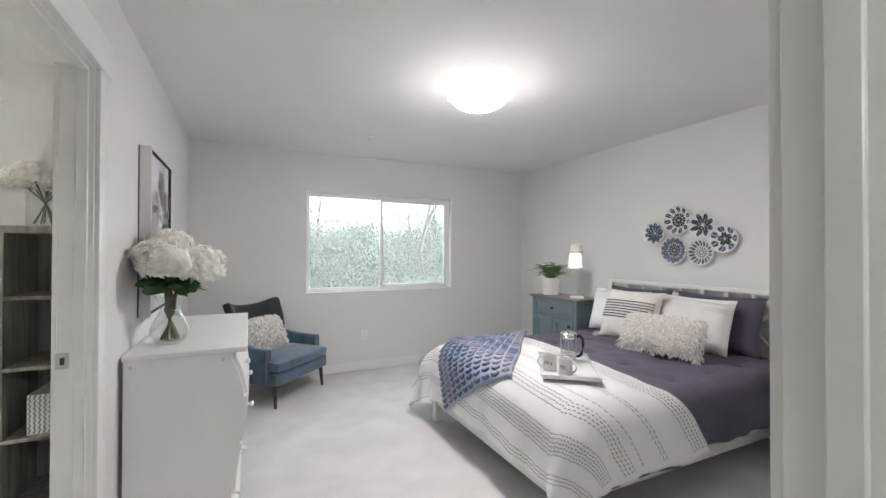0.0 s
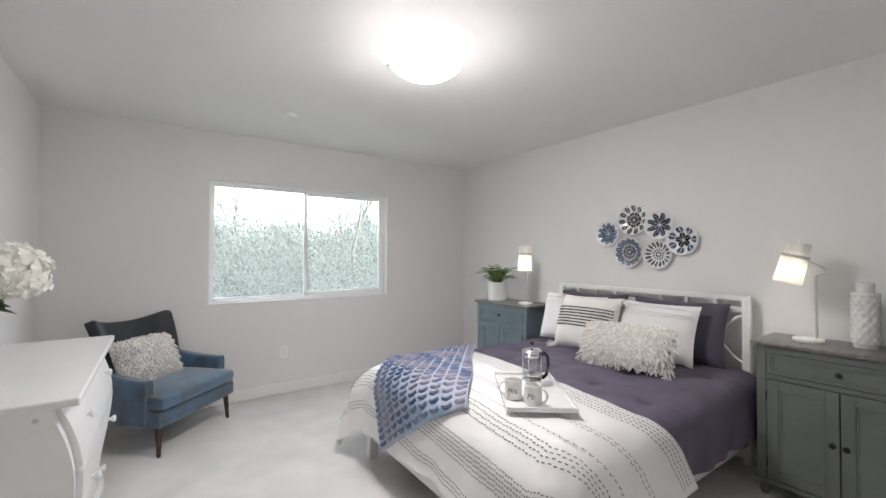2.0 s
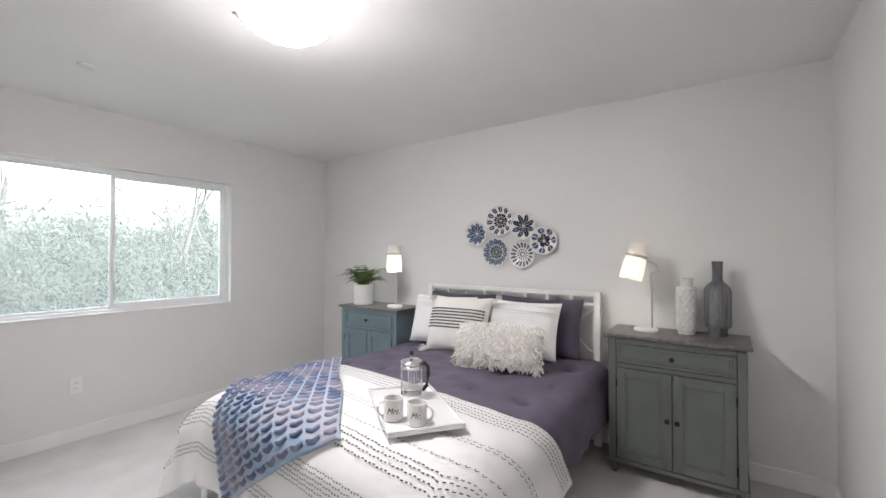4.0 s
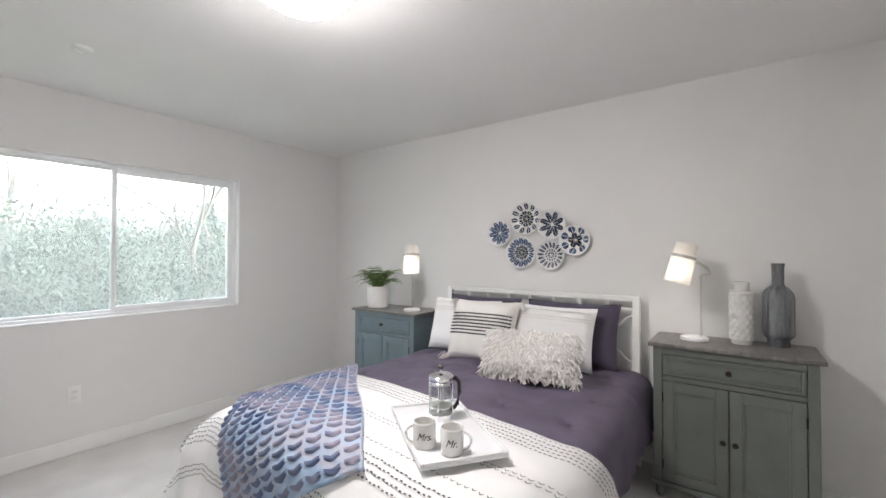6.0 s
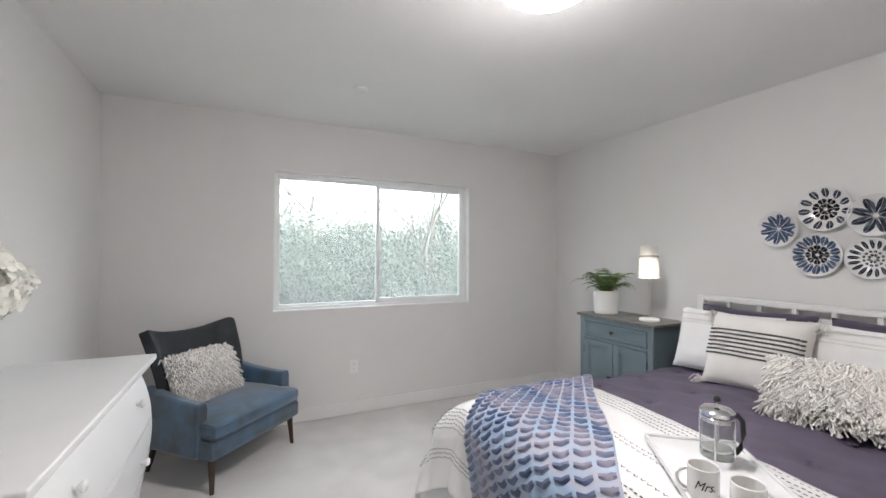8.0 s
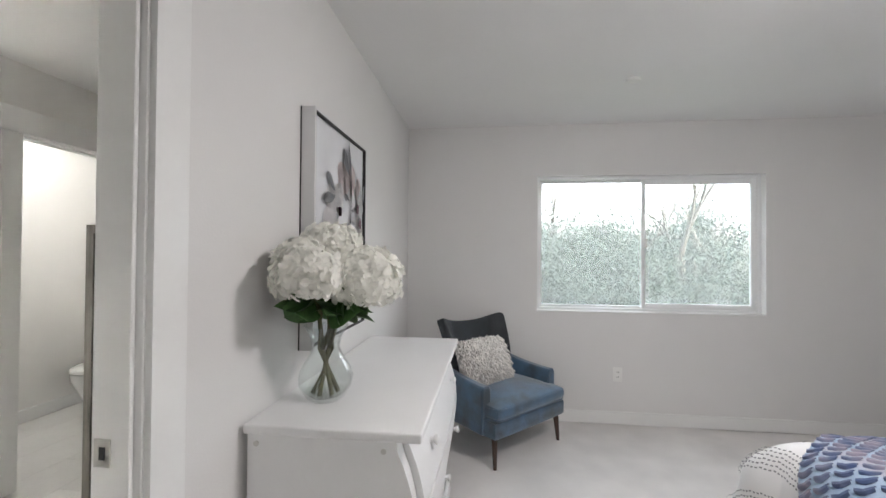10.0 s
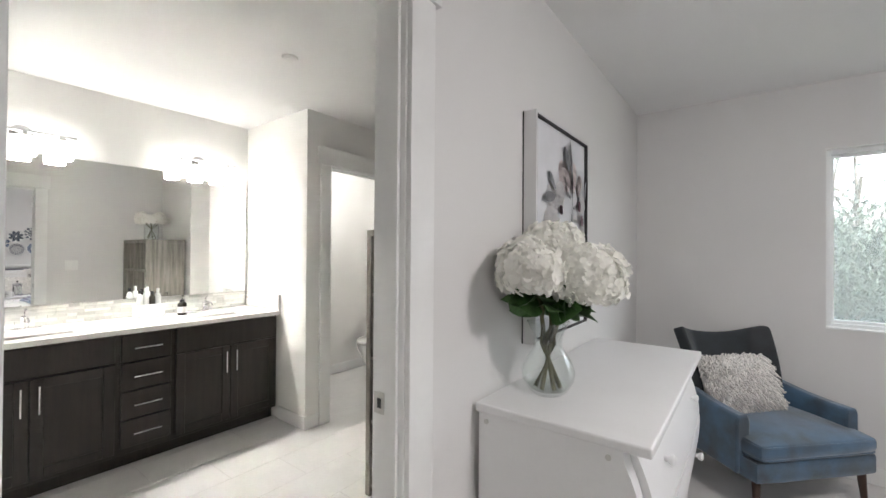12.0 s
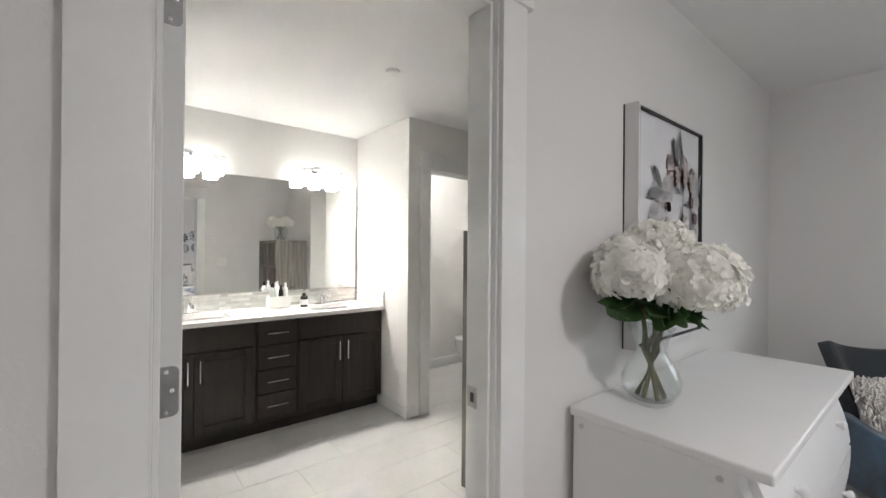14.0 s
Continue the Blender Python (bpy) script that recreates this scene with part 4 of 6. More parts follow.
for a, b, c, d in ((-PW / 2, -PW / 2 + 0.012, 0, PH), (PW / 2 - 0.012, PW / 2, 0, PH), (-PW / 2 + 0.012, PW / 2 - 0.012, 0, 0.012), (-PW / 2 + 0.012, PW / 2 - 0.012, PH - 0.012, PH)):
    box(bm, a, b, -0.058, -0.0005, c, d, 0.0015)
part("frame", bm, M_FRAME_W, pic, "slim pale silver frame")
bm = B()
for a, b, c, d in ((-PW / 2 + 0.012, -PW / 2 + 0.018, 0.012, PH - 0.012), (PW / 2 - 0.018, PW / 2 - 0.012, 0.012, PH - 0.012), (-PW / 2 + 0.018, PW / 2 - 0.018, 0.012, 0.018), (-PW / 2 + 0.018, PW / 2 - 0.018, PH - 0.018, PH - 0.012)):
    box(bm, a, b, -0.055, -0.002, c, d)
part("inner_edge", bm, M_BLACK, pic, "black inner edge", False)
for xx in (-PW / 2 - 0.001, PW / 2 - 0.001):
    bm = B()
    box(bm, xx, xx + 0.002, -0.006, -0.0008, 0.0, PH)
    part("back_edge", bm, M_BLACK, pic, "dark back edge", False)
bm = B()
box(bm, -PW / 2 + 0.018, PW / 2 - 0.018, -0.040, -0.003, 0.018, PH - 0.018)
part("canvas", bm, M_CANVAS, pic, "pale grey painted canvas", False)


def petal(bm, x, z, ang, ln, wd, y):
    n_ = 14
    vs = []
    for k in range(n_):
        a = 2 * math.pi * k / n_
        px, pz = ln * (0.5 + 0.5 * math.cos(a)), wd * 0.5 * math.sin(a) * (1 + 0.25 * math.cos(a)) + 0.004 * math.sin(3 * a + x * 40)
        vs.append(bm.verts.new((x + px * math.cos(ang) - pz * math.sin(ang), y, z + px * math.sin(ang) + pz * math.cos(ang))))
    bm.faces.new(vs)


def strokes(name, items, m, y):
    for i, it in enumerate(items):
        bm = B()
        petal(bm, *it, y - 0.0005 * i)
        bmesh.ops.solidify(bm, geom=bm.faces, thickness=0.0002)
        part(name, bm, m, pic, smooth=False)


strokes("painted_petal", [(0.02, 0.62, 1.75, 0.15, 0.11), (0.05, 0.62, 1.3, 0.14, 0.08), (0.13, 0.63, 1.5, 0.15, 0.09), (0.19, 0.62, 1.2, 0.12, 0.07)], M_PINK, -0.0407)
strokes("painted_petal", [(-0.06, 0.53, 2.4, 0.15, 0.11), (-0.06, 0.52, 3.4, 0.15, 0.11), (-0.05, 0.51, 4.5, 0.15, 0.12), (-0.04, 0.53, 1.5, 0.14, 0.10), (0.20, 0.55, 0.8, 0.11, 0.10), (0.20, 0.54, 5.2, 0.14, 0.10), (0.17, 0.53, 4.2, 0.13, 0.09), (0.02, 0.30, 4.4, 0.13, 0.10), (0.0, 0.30, 3.4, 0.12, 0.08), (0.08, 0.30, 0.4, 0.13, 0.09)], M_BLOSSOM, -0.0429)
strokes("painted_branch", [(0.06, 0.03, 1.5, 0.26, 0.012), (0.09, 0.36, 1.5, 0.20, 0.020), (0.10, 0.54, 1.55, 0.22, 0.014), (0.10, 0.70, 1.75, 0.18, 0.026), (0.07, 0.72, 2.15, 0.13, 0.045), (0.10, 0.56, 0.2, 0.08, 0.014), (0.08, 0.60, 2.7, 0.07, 0.016), (-0.10, 0.62, 2.45, 0.11, 0.030), (-0.10, 0.60, 3.35, 0.13, 0.040), (0.26, 0.60, 1.3, 0.12, 0.02), (0.06, 0.10, 0.9, 0.12, 0.012)], M_INK, -0.0481)
strokes("painted_centre", [(-0.06, 0.52, 1.0, 0.045, 0.038), (0.18, 0.60, 4.8, 0.05, 0.045), (0.215, 0.54, 4.9, 0.06, 0.04)], M_WINE, -0.0541)

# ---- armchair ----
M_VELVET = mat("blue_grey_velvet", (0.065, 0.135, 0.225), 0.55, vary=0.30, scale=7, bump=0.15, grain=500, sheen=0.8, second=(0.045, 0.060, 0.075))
# wing back and buttons: velvet darkened in its colour for the shaded side
M_VELVET_SHADED = mat("shaded_blue_velvet", (0.026, 0.033, 0.040), 0.6, vary=0.35, scale=7, bump=0.15, grain=500, sheen=0.15)
M_WALNUT = mat("dark_walnut", (0.055, 0.028, 0.018), 0.4, vary=0.3, scale=10, bump=0.05, stretch=(1, 1, 0.15))
ch = thing("armchair", "blue-grey velvet wing armchair with dark tapered wooden legs", "armchair", (0.967, 4.385, 0), 46)


def soft_box(bm, x0, x1, y0, y1, z0, z1, bev, crown=0.0):
    t = bmesh.new()
    box(t, x0, x1, y0, y1, z0, z1)
    bmesh.ops.subdivide_edges(t, edges=t.edges, cuts=5, use_grid_fill=True)
    cx0, cy0 = (x0 + x1) / 2, (y0 + y1) / 2
    for v in t.verts:
        q = Vector((max(x0 + bev, min(x1 - bev, v.co.x)), max(y0 + bev, min(y1 - bev, v.co.y)), max(z0 + bev, min(z1 - bev, v.co.z))))
        d = v.co - q
        if d.length > 1e-6:
            v.co = q + d.normalized() * bev
        if v.co.z > z1 - bev:
            v.co.z += crown * (1 - ((v.co.x - cx0) / (x1 - x0) * 2) ** 2) * (1 - ((v.co.y - cy0) / (y1 - y0) * 2) ** 2)
    me = bpy.data.meshes.new("tmp")
    t.to_mesh(me)
    t.free()
    bm.from_mesh(me)
    bpy.data.meshes.remove(me)


for x, y, tx, ty in ((-0.325, 0.05, -0.335, 0.035), (0.325, 0.05, 0.335, 0.035), (-0.27, 0.56, -0.28, 0.62), (0.27, 0.56, 0.28, 0.62)):
    bm = B()
    tube(bm, [(tx, ty, 0.0), (x, y, 0.20)], 0.012, 12, taper=0.021)
    part("leg", bm, M_WALNUT, ch, "dark tapered wooden leg")
bm = B()
soft_box(bm, -0.37, 0.37, 0.0, 0.62, 0.19, 0.305, 0.022)
part("seat_frame", bm, M_VELVET, ch)
bm = B()
soft_box(bm, -0.365, 0.365, -0.02, 0.55, 0.298, 0.408, 0.05, crown=0.032)
cushion = part("seat_cushion", bm, M_VELVET, ch)
for zz in (0.318, 0.382):
    bm = B()
    tube(bm, [(-0.356, 0.10, zz), (-0.354, 0.022, zz), (-0.338, -0.004, zz), (-0.31, -0.011, zz), (0.31, -0.011, zz), (0.338, -0.004, zz), (0.354, 0.022, zz), (0.356, 0.10, zz)], 0.0045, 8)
    part("piping", bm, M_VELVET, cushion, "self-coloured piping")
for s in (-1, 1):
    bm = B()
    sec = []
    for i in range(11):
        t = i / 10
        y = 0.10 + 0.46 * t
        top = 0.505 + 0.05 * t * t
        th = 0.042
        xo = s * (0.345 - 0.02 * t)
        ring = []
        for dx, z in ((th, 0.20), (th, top - 0.03), (th * 0.7, top), (-th * 0.7, top), (-th, top - 0.03), (-th, 0.20)):
            ring.append(bm.verts.new((xo + dx, y, z)))
        sec.append(ring)
    for a, b in zip(sec, sec[1:]):
        for k in range(6):
            bm.faces.new((a[k], a[(k + 1) % 6], b[(k + 1) % 6], b[k]))
    bm.faces.new(sec[0])
    bm.faces.new(sec[-1][::-1])
    arm = part("armrest", bm, M_VELVET, ch, angle=60)
    bv = arm.modifiers.new("round", "BEVEL")
    bv.width, bv.segments = 0.012, 3


def back_point(u, v, off):
    """The wing back: u across, v up."""
    x = (u - 0.5) * 2
    ztop = 0.832 + 0.05 * abs(x) ** 2.2
    z = 0.33 + (ztop - 0.33) * v
    half = 0.285 + 0.055 * v
    y = 0.52 + 0.13 * v - 0.17 * max(0.0, abs(x) - 0.62) ** 1.3 * 2.2 * (0.55 + 0.45 * math.sin(math.pi * min(1, v * 0.9 + 0.1))) + off
    return Vector((x * half, y, z))


bm = B()
sheet(bm, 28, 20, lambda u, v: back_point(u, v, 0.0) - Vector((0, 0.0, 0)))
bk = part("backrest", bm, M_VELVET_SHADED, ch, "wing back with buttons, its shade put into a darker velvet")
sm = bk.modifiers.new("thick", "SOLIDIFY")
sm.thickness, sm.offset = 0.065, 0.0
bv = bk.modifiers.new("round", "BEVEL")
bv.width, bv.segments, bv.limit_method = 0.016, 3, "ANGLE"
for u, v in ((0.3, 0.62), (0.5, 0.62), (0.7, 0.62), (0.4, 0.36), (0.6, 0.36)):
    p = back_point(u, v, -0.036)
    bm = B()
    bmesh.ops.create_uvsphere(bm, u_segments=12, v_segments=8, radius=0.011)
    bmesh.ops.scale(bm, vec=(1, 0.5, 1), verts=bm.verts)
    bmesh.ops.translate(bm, vec=p, verts=bm.verts)
    part("button", bm, M_VELVET_SHADED, bk)
CHM = pose(0.967, 4.385, 0, 0, 0, 46)
cp = CHM @ Vector((-0.07, 0.36, 0.418))
shag_pillow("shaggy cream yarn cushion on the armchair", tuple(cp), 0.46, 0.32, 0.16, 26, 46, 1500, 31, 0.055)


# ---- painted cabinets ----
def cabinet(label, at, paint, group):
    ob = thing("cabinet", label, "cabinet", at, -90, group)
    W, D, H = 0.70, 0.375, 0.86
    bm = B()
    box(bm, -W / 2 - 0.025, W / 2 + 0.025, -D - 0.02, 0, H - 0.022, H, 0.006, 3)
    part("cabinet_top", bm, M_TOPGREY, ob, "worn grey-taupe top")
    bm = B()
    box(bm, -W / 2, W / 2, -D + 0.018, -0.004, 0.085, H - 0.022)
    part("body", bm, paint, ob)
    bm = B()
    box(bm, -W / 2 - 0.008, W / 2 + 0.008, -D - 0.008, -0.004, 0.07, 0.095, 0.006, 2)
    part("base_moulding", bm, paint, ob)
    for s in (-1, 1):
        bm = B()
        box(bm, min(s * W / 2, s * (W / 2 - 0.045)), max(s * W / 2, s * (W / 2 - 0.045)), -D, -D + 0.02, 0.095, H - 0.022, 0.003)
        part("stile", bm, paint, ob)
        for y in (-D + 0.025, -0.04):
            bm = B()
            lathe(bm, [(0.014, 0.0), (0.024, 0.02), (0.026, 0.04), (0.018, 0.06), (0.022, 0.072)], 16, at=(s * (W / 2 - 0.03), y, 0))
            part("foot", bm, paint, ob)
    for z0, z1 in ((0.80, H - 0.022), (0.655, 0.68)):
        bm = B()
        box(bm, -W / 2 + 0.045, W / 2 - 0.045, -D + 0.001, -D + 0.02, z0, z1, 0.002)
        part("rail", bm, paint, ob)

    def framed(name, x0, x1, z0, z1, fw, knob):
        bm = B()
        box(bm, x0, x1, -D + 0.006, -D + 0.02, z0, z1)
        d = part(name, bm, paint, ob, smooth=False)
        for a, b, c, e in ((x0, x0 + fw, z0, z1), (x1 - fw, x1, z0, z1), (x0 + fw, x1 - fw, z0, z0 + fw), (x0 + fw, x1 - fw, z1 - fw, z1)):
            bm = B()
            box(bm, a, b, -D - 0.004, -D + 0.007, c, e, 0.003, 2)
            part("frame", bm, paint, d)
        m = 0.012
        bm = B()
        for a, b, c, e in ((x0 + fw, x0 + fw + m, z0 + fw, z1 - fw), (x1 - fw - m, x1 - fw, z0 + fw, z1 - fw), (x0 + fw + m, x1 - fw - m, z0 + fw, z0 + fw + m), (x0 + fw + m, x1 - fw - m, z1 - fw - m, z1 - fw)):
            box(bm, a, b, -D + 0.001, -D + 0.007, c, e, 0.003, 2)
        part("moulding", bm, paint, d)
        bm = B()
        lathe(bm, [(0.0, 0.0), (0.007, 0.0), (0.006, 0.01), (0.013, 0.016), (0.014, 0.023), (0.0, 0.028)], 16, cap=False)
        bmesh.ops.transform(bm, matrix=pose(knob[0], -D - 0.004, knob[1], 90, 0, 0), verts=bm.verts)
        part("knob", bm, M_BRONZE, d, "dark bronze knob")
        return d

    framed("drawer", -W / 2 + 0.049, W / 2 - 0.049, 0.685, 0.796, 0.018, (0, 0.742))
    l_ = framed("door", -W / 2 + 0.049, -0.003, 0.10, 0.651, 0.052, (-0.026, 0.385))
    r_ = framed("door", 0.003, W / 2 - 0.049, 0.10, 0.651, 0.052, (0.026, 0.385))
    for d, x in ((l_, -W / 2 + 0.047), (r_, W / 2 - 0.047)):
        for z in (0.19, 0.56):
            bm = B()
            tube(bm, [(x, -D - 0.003, z - 0.025), (x, -D - 0.003, z + 0.025)], 0.004, 8)
            part("hinge", bm, M_BRONZE, d, "small dark hinge")
    return ob


M_TOPGREY = mat("worn_taupe_top", (0.17, 0.16, 0.15), 0.35, vary=0.3, scale=9, bump=0.05, grain=70, stretch=(4, 0.5, 1))
M_BRONZE = mat("dark_bronze", (0.035, 0.03, 0.028), 0.4, 0.7, vary=0.2, bump=0.02)
M_BLUEPAINT = mat("slate_blue_paint", (0.145, 0.195, 0.220), 0.45, vary=0.10, scale=5, bump=0.04, grain=90)
M_GREENPAINT = mat("grey_green_paint", (0.135, 0.150, 0.135), 0.45, vary=0.10, scale=5, bump=0.04, grain=90)
cabinet("slate blue painted cabinet with a drawer and two doors", (3.845, 3.852, 0.008), M_BLUEPAINT, "painted cabinets beside the bed")
cabinet("grey-green painted cabinet with a drawer and two doors", (3.884, 1.41, 0), M_GREENPAINT, "painted cabinets beside the bed")

# ---- lamps ----
M_SHADE = shade_mat("linen_shade", (0.86, 0.84, 0.80))
M_BULB = mat("lit_bulb", (1, 0.95, 0.88), 0.4, emit=2.9, emit_color=(1.0, 0.92, 0.84), vary=0.0, bump=0.0)


def task_lamp(at, turn, tilt, label):
    """Small lamp; the shade leans towards local -y."""
    ob = thing("table_lamp", label, "lamp", at, turn, "matching table lamps")
    bm = B()
    lathe(bm, [(0.0, 0.0), (0.068, 0.0), (0.072, 0.006), (0.070, 0.018), (0.062, 0.022), (0.0, 0.022)], 32, cap=False)
    part("base", bm, M_TRIM, ob, "round white base")
    bm = B()
    tube(bm, [(0, 0.035, 0.02), (0, 0.035, 0.37)], 0.0065, 12)
    part("stem", bm, M_STEEL, ob, "nickel stem")
    m = pose(0, -0.06, 0.45, -tilt, 0, 0)
    bm = B()
    prof = [(0.068, -0.125), (0.063, 0.02), (0.060, 0.03), (0.056, 0.108)]
    lathe(bm, prof + [(r - 0.002, z) for r, z in prof[::-1]], 36, cap=False)
    bmesh.ops.transform(bm, matrix=m, verts=bm.verts)
    part("shade", bm, M_SHADE, ob, "white linen drum shade")
    bm = B()
    lathe(bm, [(0.064, 0.022), (0.067, 0.024), (0.066, 0.036), (0.062, 0.038)], 36, cap=False)
    bmesh.ops.transform(bm, matrix=m, verts=bm.verts)
    part("clamp_ring", bm, M_HINGE, ob, "dark nickel ring round the shade")
    for s in (-1, 1):
        bm = B()
        p = m @ Vector((s * 0.064, 0.01, 0.03))
        tube(bm, [p, (s * 0.03, 0.06, 0.42), (0, 0.085, 0.385), (0, 0.035, 0.372)], 0.0035, 8)
        part("arm", bm, M_STEEL, ob, "bent nickel arm")
    bm = B()
    bmesh.ops.create_uvsphere(bm, u_segments=16, v_segments=10, radius=0.026)
    bmesh.ops.transform(bm, matrix=m @ pose(0, 0, -0.06), verts=bm.verts)
    part("bulb", bm, M_BULB, ob, "glowing bulb")
    bm = B()
    tube(bm, [(m @ Vector((0, 0, -0.035))), (m @ Vector((0, 0, 0.03)))], 0.013, 12)
    sk = part("socket", bm, M_PLASTIC, ob)
    bm = B()
    tube(bm, [(m @ Vector((-0.062, 0, 0.03))), (m @ Vector((0.062, 0, 0.03)))], 0.0025, 6)
    part("cross_bar", bm, M_STEEL, ob)
    return ob


task_lamp((3.60, 3.63, 0.869), -54, 6, "lit white-shaded table lamp on the blue cabinet")
task_lamp((3.70, 1.575, 0.861), 200, 14, "lit white-shaded table lamp with the shade tilted")

# ---- fern ----
M_POT = mat("white_ceramic", (0.80, 0.79, 0.77), 0.3, vary=0.02, bump=0.01)
M_FERN = mat("fern_green", (0.16, 0.25, 0.08), 0.55, vary=0.4, scale=30, bump=0.05)
M_SOIL = mat("dark_soil", (0.04, 0.03, 0.022), 0.95, vary=0.4, scale=60, bump=0.6)
pot = thing("plant_pot", "white faceted ceramic pot on the blue cabinet", "pot", (3.62, 4.06, 0.869))
bm = B()
lathe(bm, [(0.0, 0.004), (0.088, 0.0), (0.094, 0.006), (0.100, 0.188), (0.096, 0.192), (0.092, 0.188), (0.088, 0.155), (0.0, 0.155)], 16, cap=False, wave=0.04, lobes=8)
part("pot_body", bm, M_POT, pot)
bm = B()
lathe(bm, [(0.0, 0.163), (0.05, 0.161), (0.089, 0.156)], 20, cap=False)
part("soil", bm, M_SOIL, pot)
fern = thing("fern", "green fern with arching fronds in the white pot", "plant", (3.62, 4.06, 1.025))
rng = random.Random(8)
for k in range(44):
    a = k * 2.4
    ln = rng.uniform(0.23, 0.37)
    el = rng.uniform(0.55, 1.35)
    bm = B()
    pts = []
    for i in range(9):
        t = i / 8
        h = ln * t * math.cos(el * (1 - 0.32 * t)) * 0.85
        pts.append(Vector((math.cos(a) * (0.02 + h), math.sin(a) * (0.02 + h), ln * (math.sin(el) * t * 1.15 - 0.52 * t ** 3) + 0.015)))
    tube(bm, pts, 0.0016, 5, taper=0.0007)
    for i in range(1, 9):
        p = pts[i]
        d = (pts[min(8, i + 1)] - pts[i - 1]).normalized()
        s = d.cross(Vector((0, 0, 1))).normalized()
        lw = 0.050 * math.sin(math.pi * min(0.97, i / 8.6 + 0.08))
        for sg in (-1, 1):
            tip = p + s * sg * lw + d * lw * 0.45 - Vector((0, 0, lw * 0.25))
            w_ = d * 0.0075
            vs = [bm.verts.new(p - w_), bm.verts.new((p + tip) / 2 - w_ * 0.9), bm.verts.new(tip), bm.verts.new((p + tip) / 2 + w_ * 0.9), bm.verts.new(p + w_)]
            bm.faces.new(vs)
    part("frond", bm, M_FERN, fern, smooth=False)

# ---- vases on the grey-green cabinet ----
M_PEARL = mat("pearl_white_glaze", (0.70, 0.69, 0.67), 0.22, vary=0.08, scale=12, bump=0.02, coat=0.4)
M_GREYGLAZE = mat("smoke_grey_glaze", (0.16, 0.165, 0.175), 0.18, vary=0.45, scale=9, bump=0.02, stretch=(3, 3, 0.25), coat=0.6)
v1 = thing("ceramic_vase", "white lidded vase with a diamond relief", "vase", (3.745, 1.355, 0.861))
bm = B()
SEG, RW = 60, 48
rings = []
for j in range(RW + 1):
    z = 0.025 + 0.25 * j / RW
    ring = []
    for i in range(SEG):
        a = 2 * math.pi * i / SEG
        dia = abs(math.sin(5 * a + z * 62)) * abs(math.sin(5 * a - z * 62))
        r = 0.0495 + 0.010 * dia ** 0.7
        ring.append(bm.verts.new((r * math.cos(a), r * math.sin(a), z)))
    rings.append(ring)
for a, b in zip(rings, rings[1:]):
    for i in range(SEG):
        bm.faces.new((a[i], a[(i + 1) % SEG], b[(i + 1) % SEG], b[i]))
lathe(bm, [(0.0, 0.0), (0.048, 0.0), (0.05, 0.018), (0.056, 0.026)], SEG, cap=False)
lathe(bm, [(0.056, 0.274), (0.058, 0.282), (0.05, 0.288), (0.036, 0.292)], SEG, cap=False)
part("vase_body", bm, M_PEARL, v1, angle=80)
bm = B()
lathe(bm, [(0.036, 0.29), (0.036, 0.325), (0.039, 0.332), (0.036, 0.342), (0.0, 0.344)], 28, cap=False)
part("collar", bm, M_PEARL, v1)
v2 = thing("ceramic_vase", "tall ribbed smoke grey glazed bottle vase", "vase", (3.775, 1.195, 0.861))
bm = B()
lathe(bm, [(0.0, 0.0), (0.045, 0.0), (0.047, 0.006), (0.047, 0.038), (0.052, 0.046), (0.065, 0.058), (0.068, 0.075), (0.068, 0.262), (0.063, 0.288), (0.046, 0.312), (0.030, 0.326), (0.0265, 0.334), (0.0255, 0.36), (0.0265, 0.425), (0.0285, 0.436), (0.0285, 0.446), (0.023, 0.446), (0.021, 0.36), (0.0, 0.35)], 96, cap=False, wave=0.05, lobes=16)
part("vase_body", bm, M_GREYGLAZE, v2, angle=60)

# ---- wall plates ----
M_PLATE = mat("white_glazed_plate", (0.80, 0.80, 0.80), 0.15, vary=0.04, scale=20, bump=0.0, coat=0.5)
M_BLUEGLAZE = mat("blue_glaze", (0.045, 0.085, 0.18), 0.2, vary=0.45, scale=45, bump=0.0, coat=0.5, second=(0.20, 0.27, 0.40))
M_INKGLAZE = mat("ink_blue_glaze", (0.03, 0.038, 0.06), 0.2, vary=0.4, scale=45, bump=0.0, coat=0.5, second=(0.17, 0.20, 0.27))


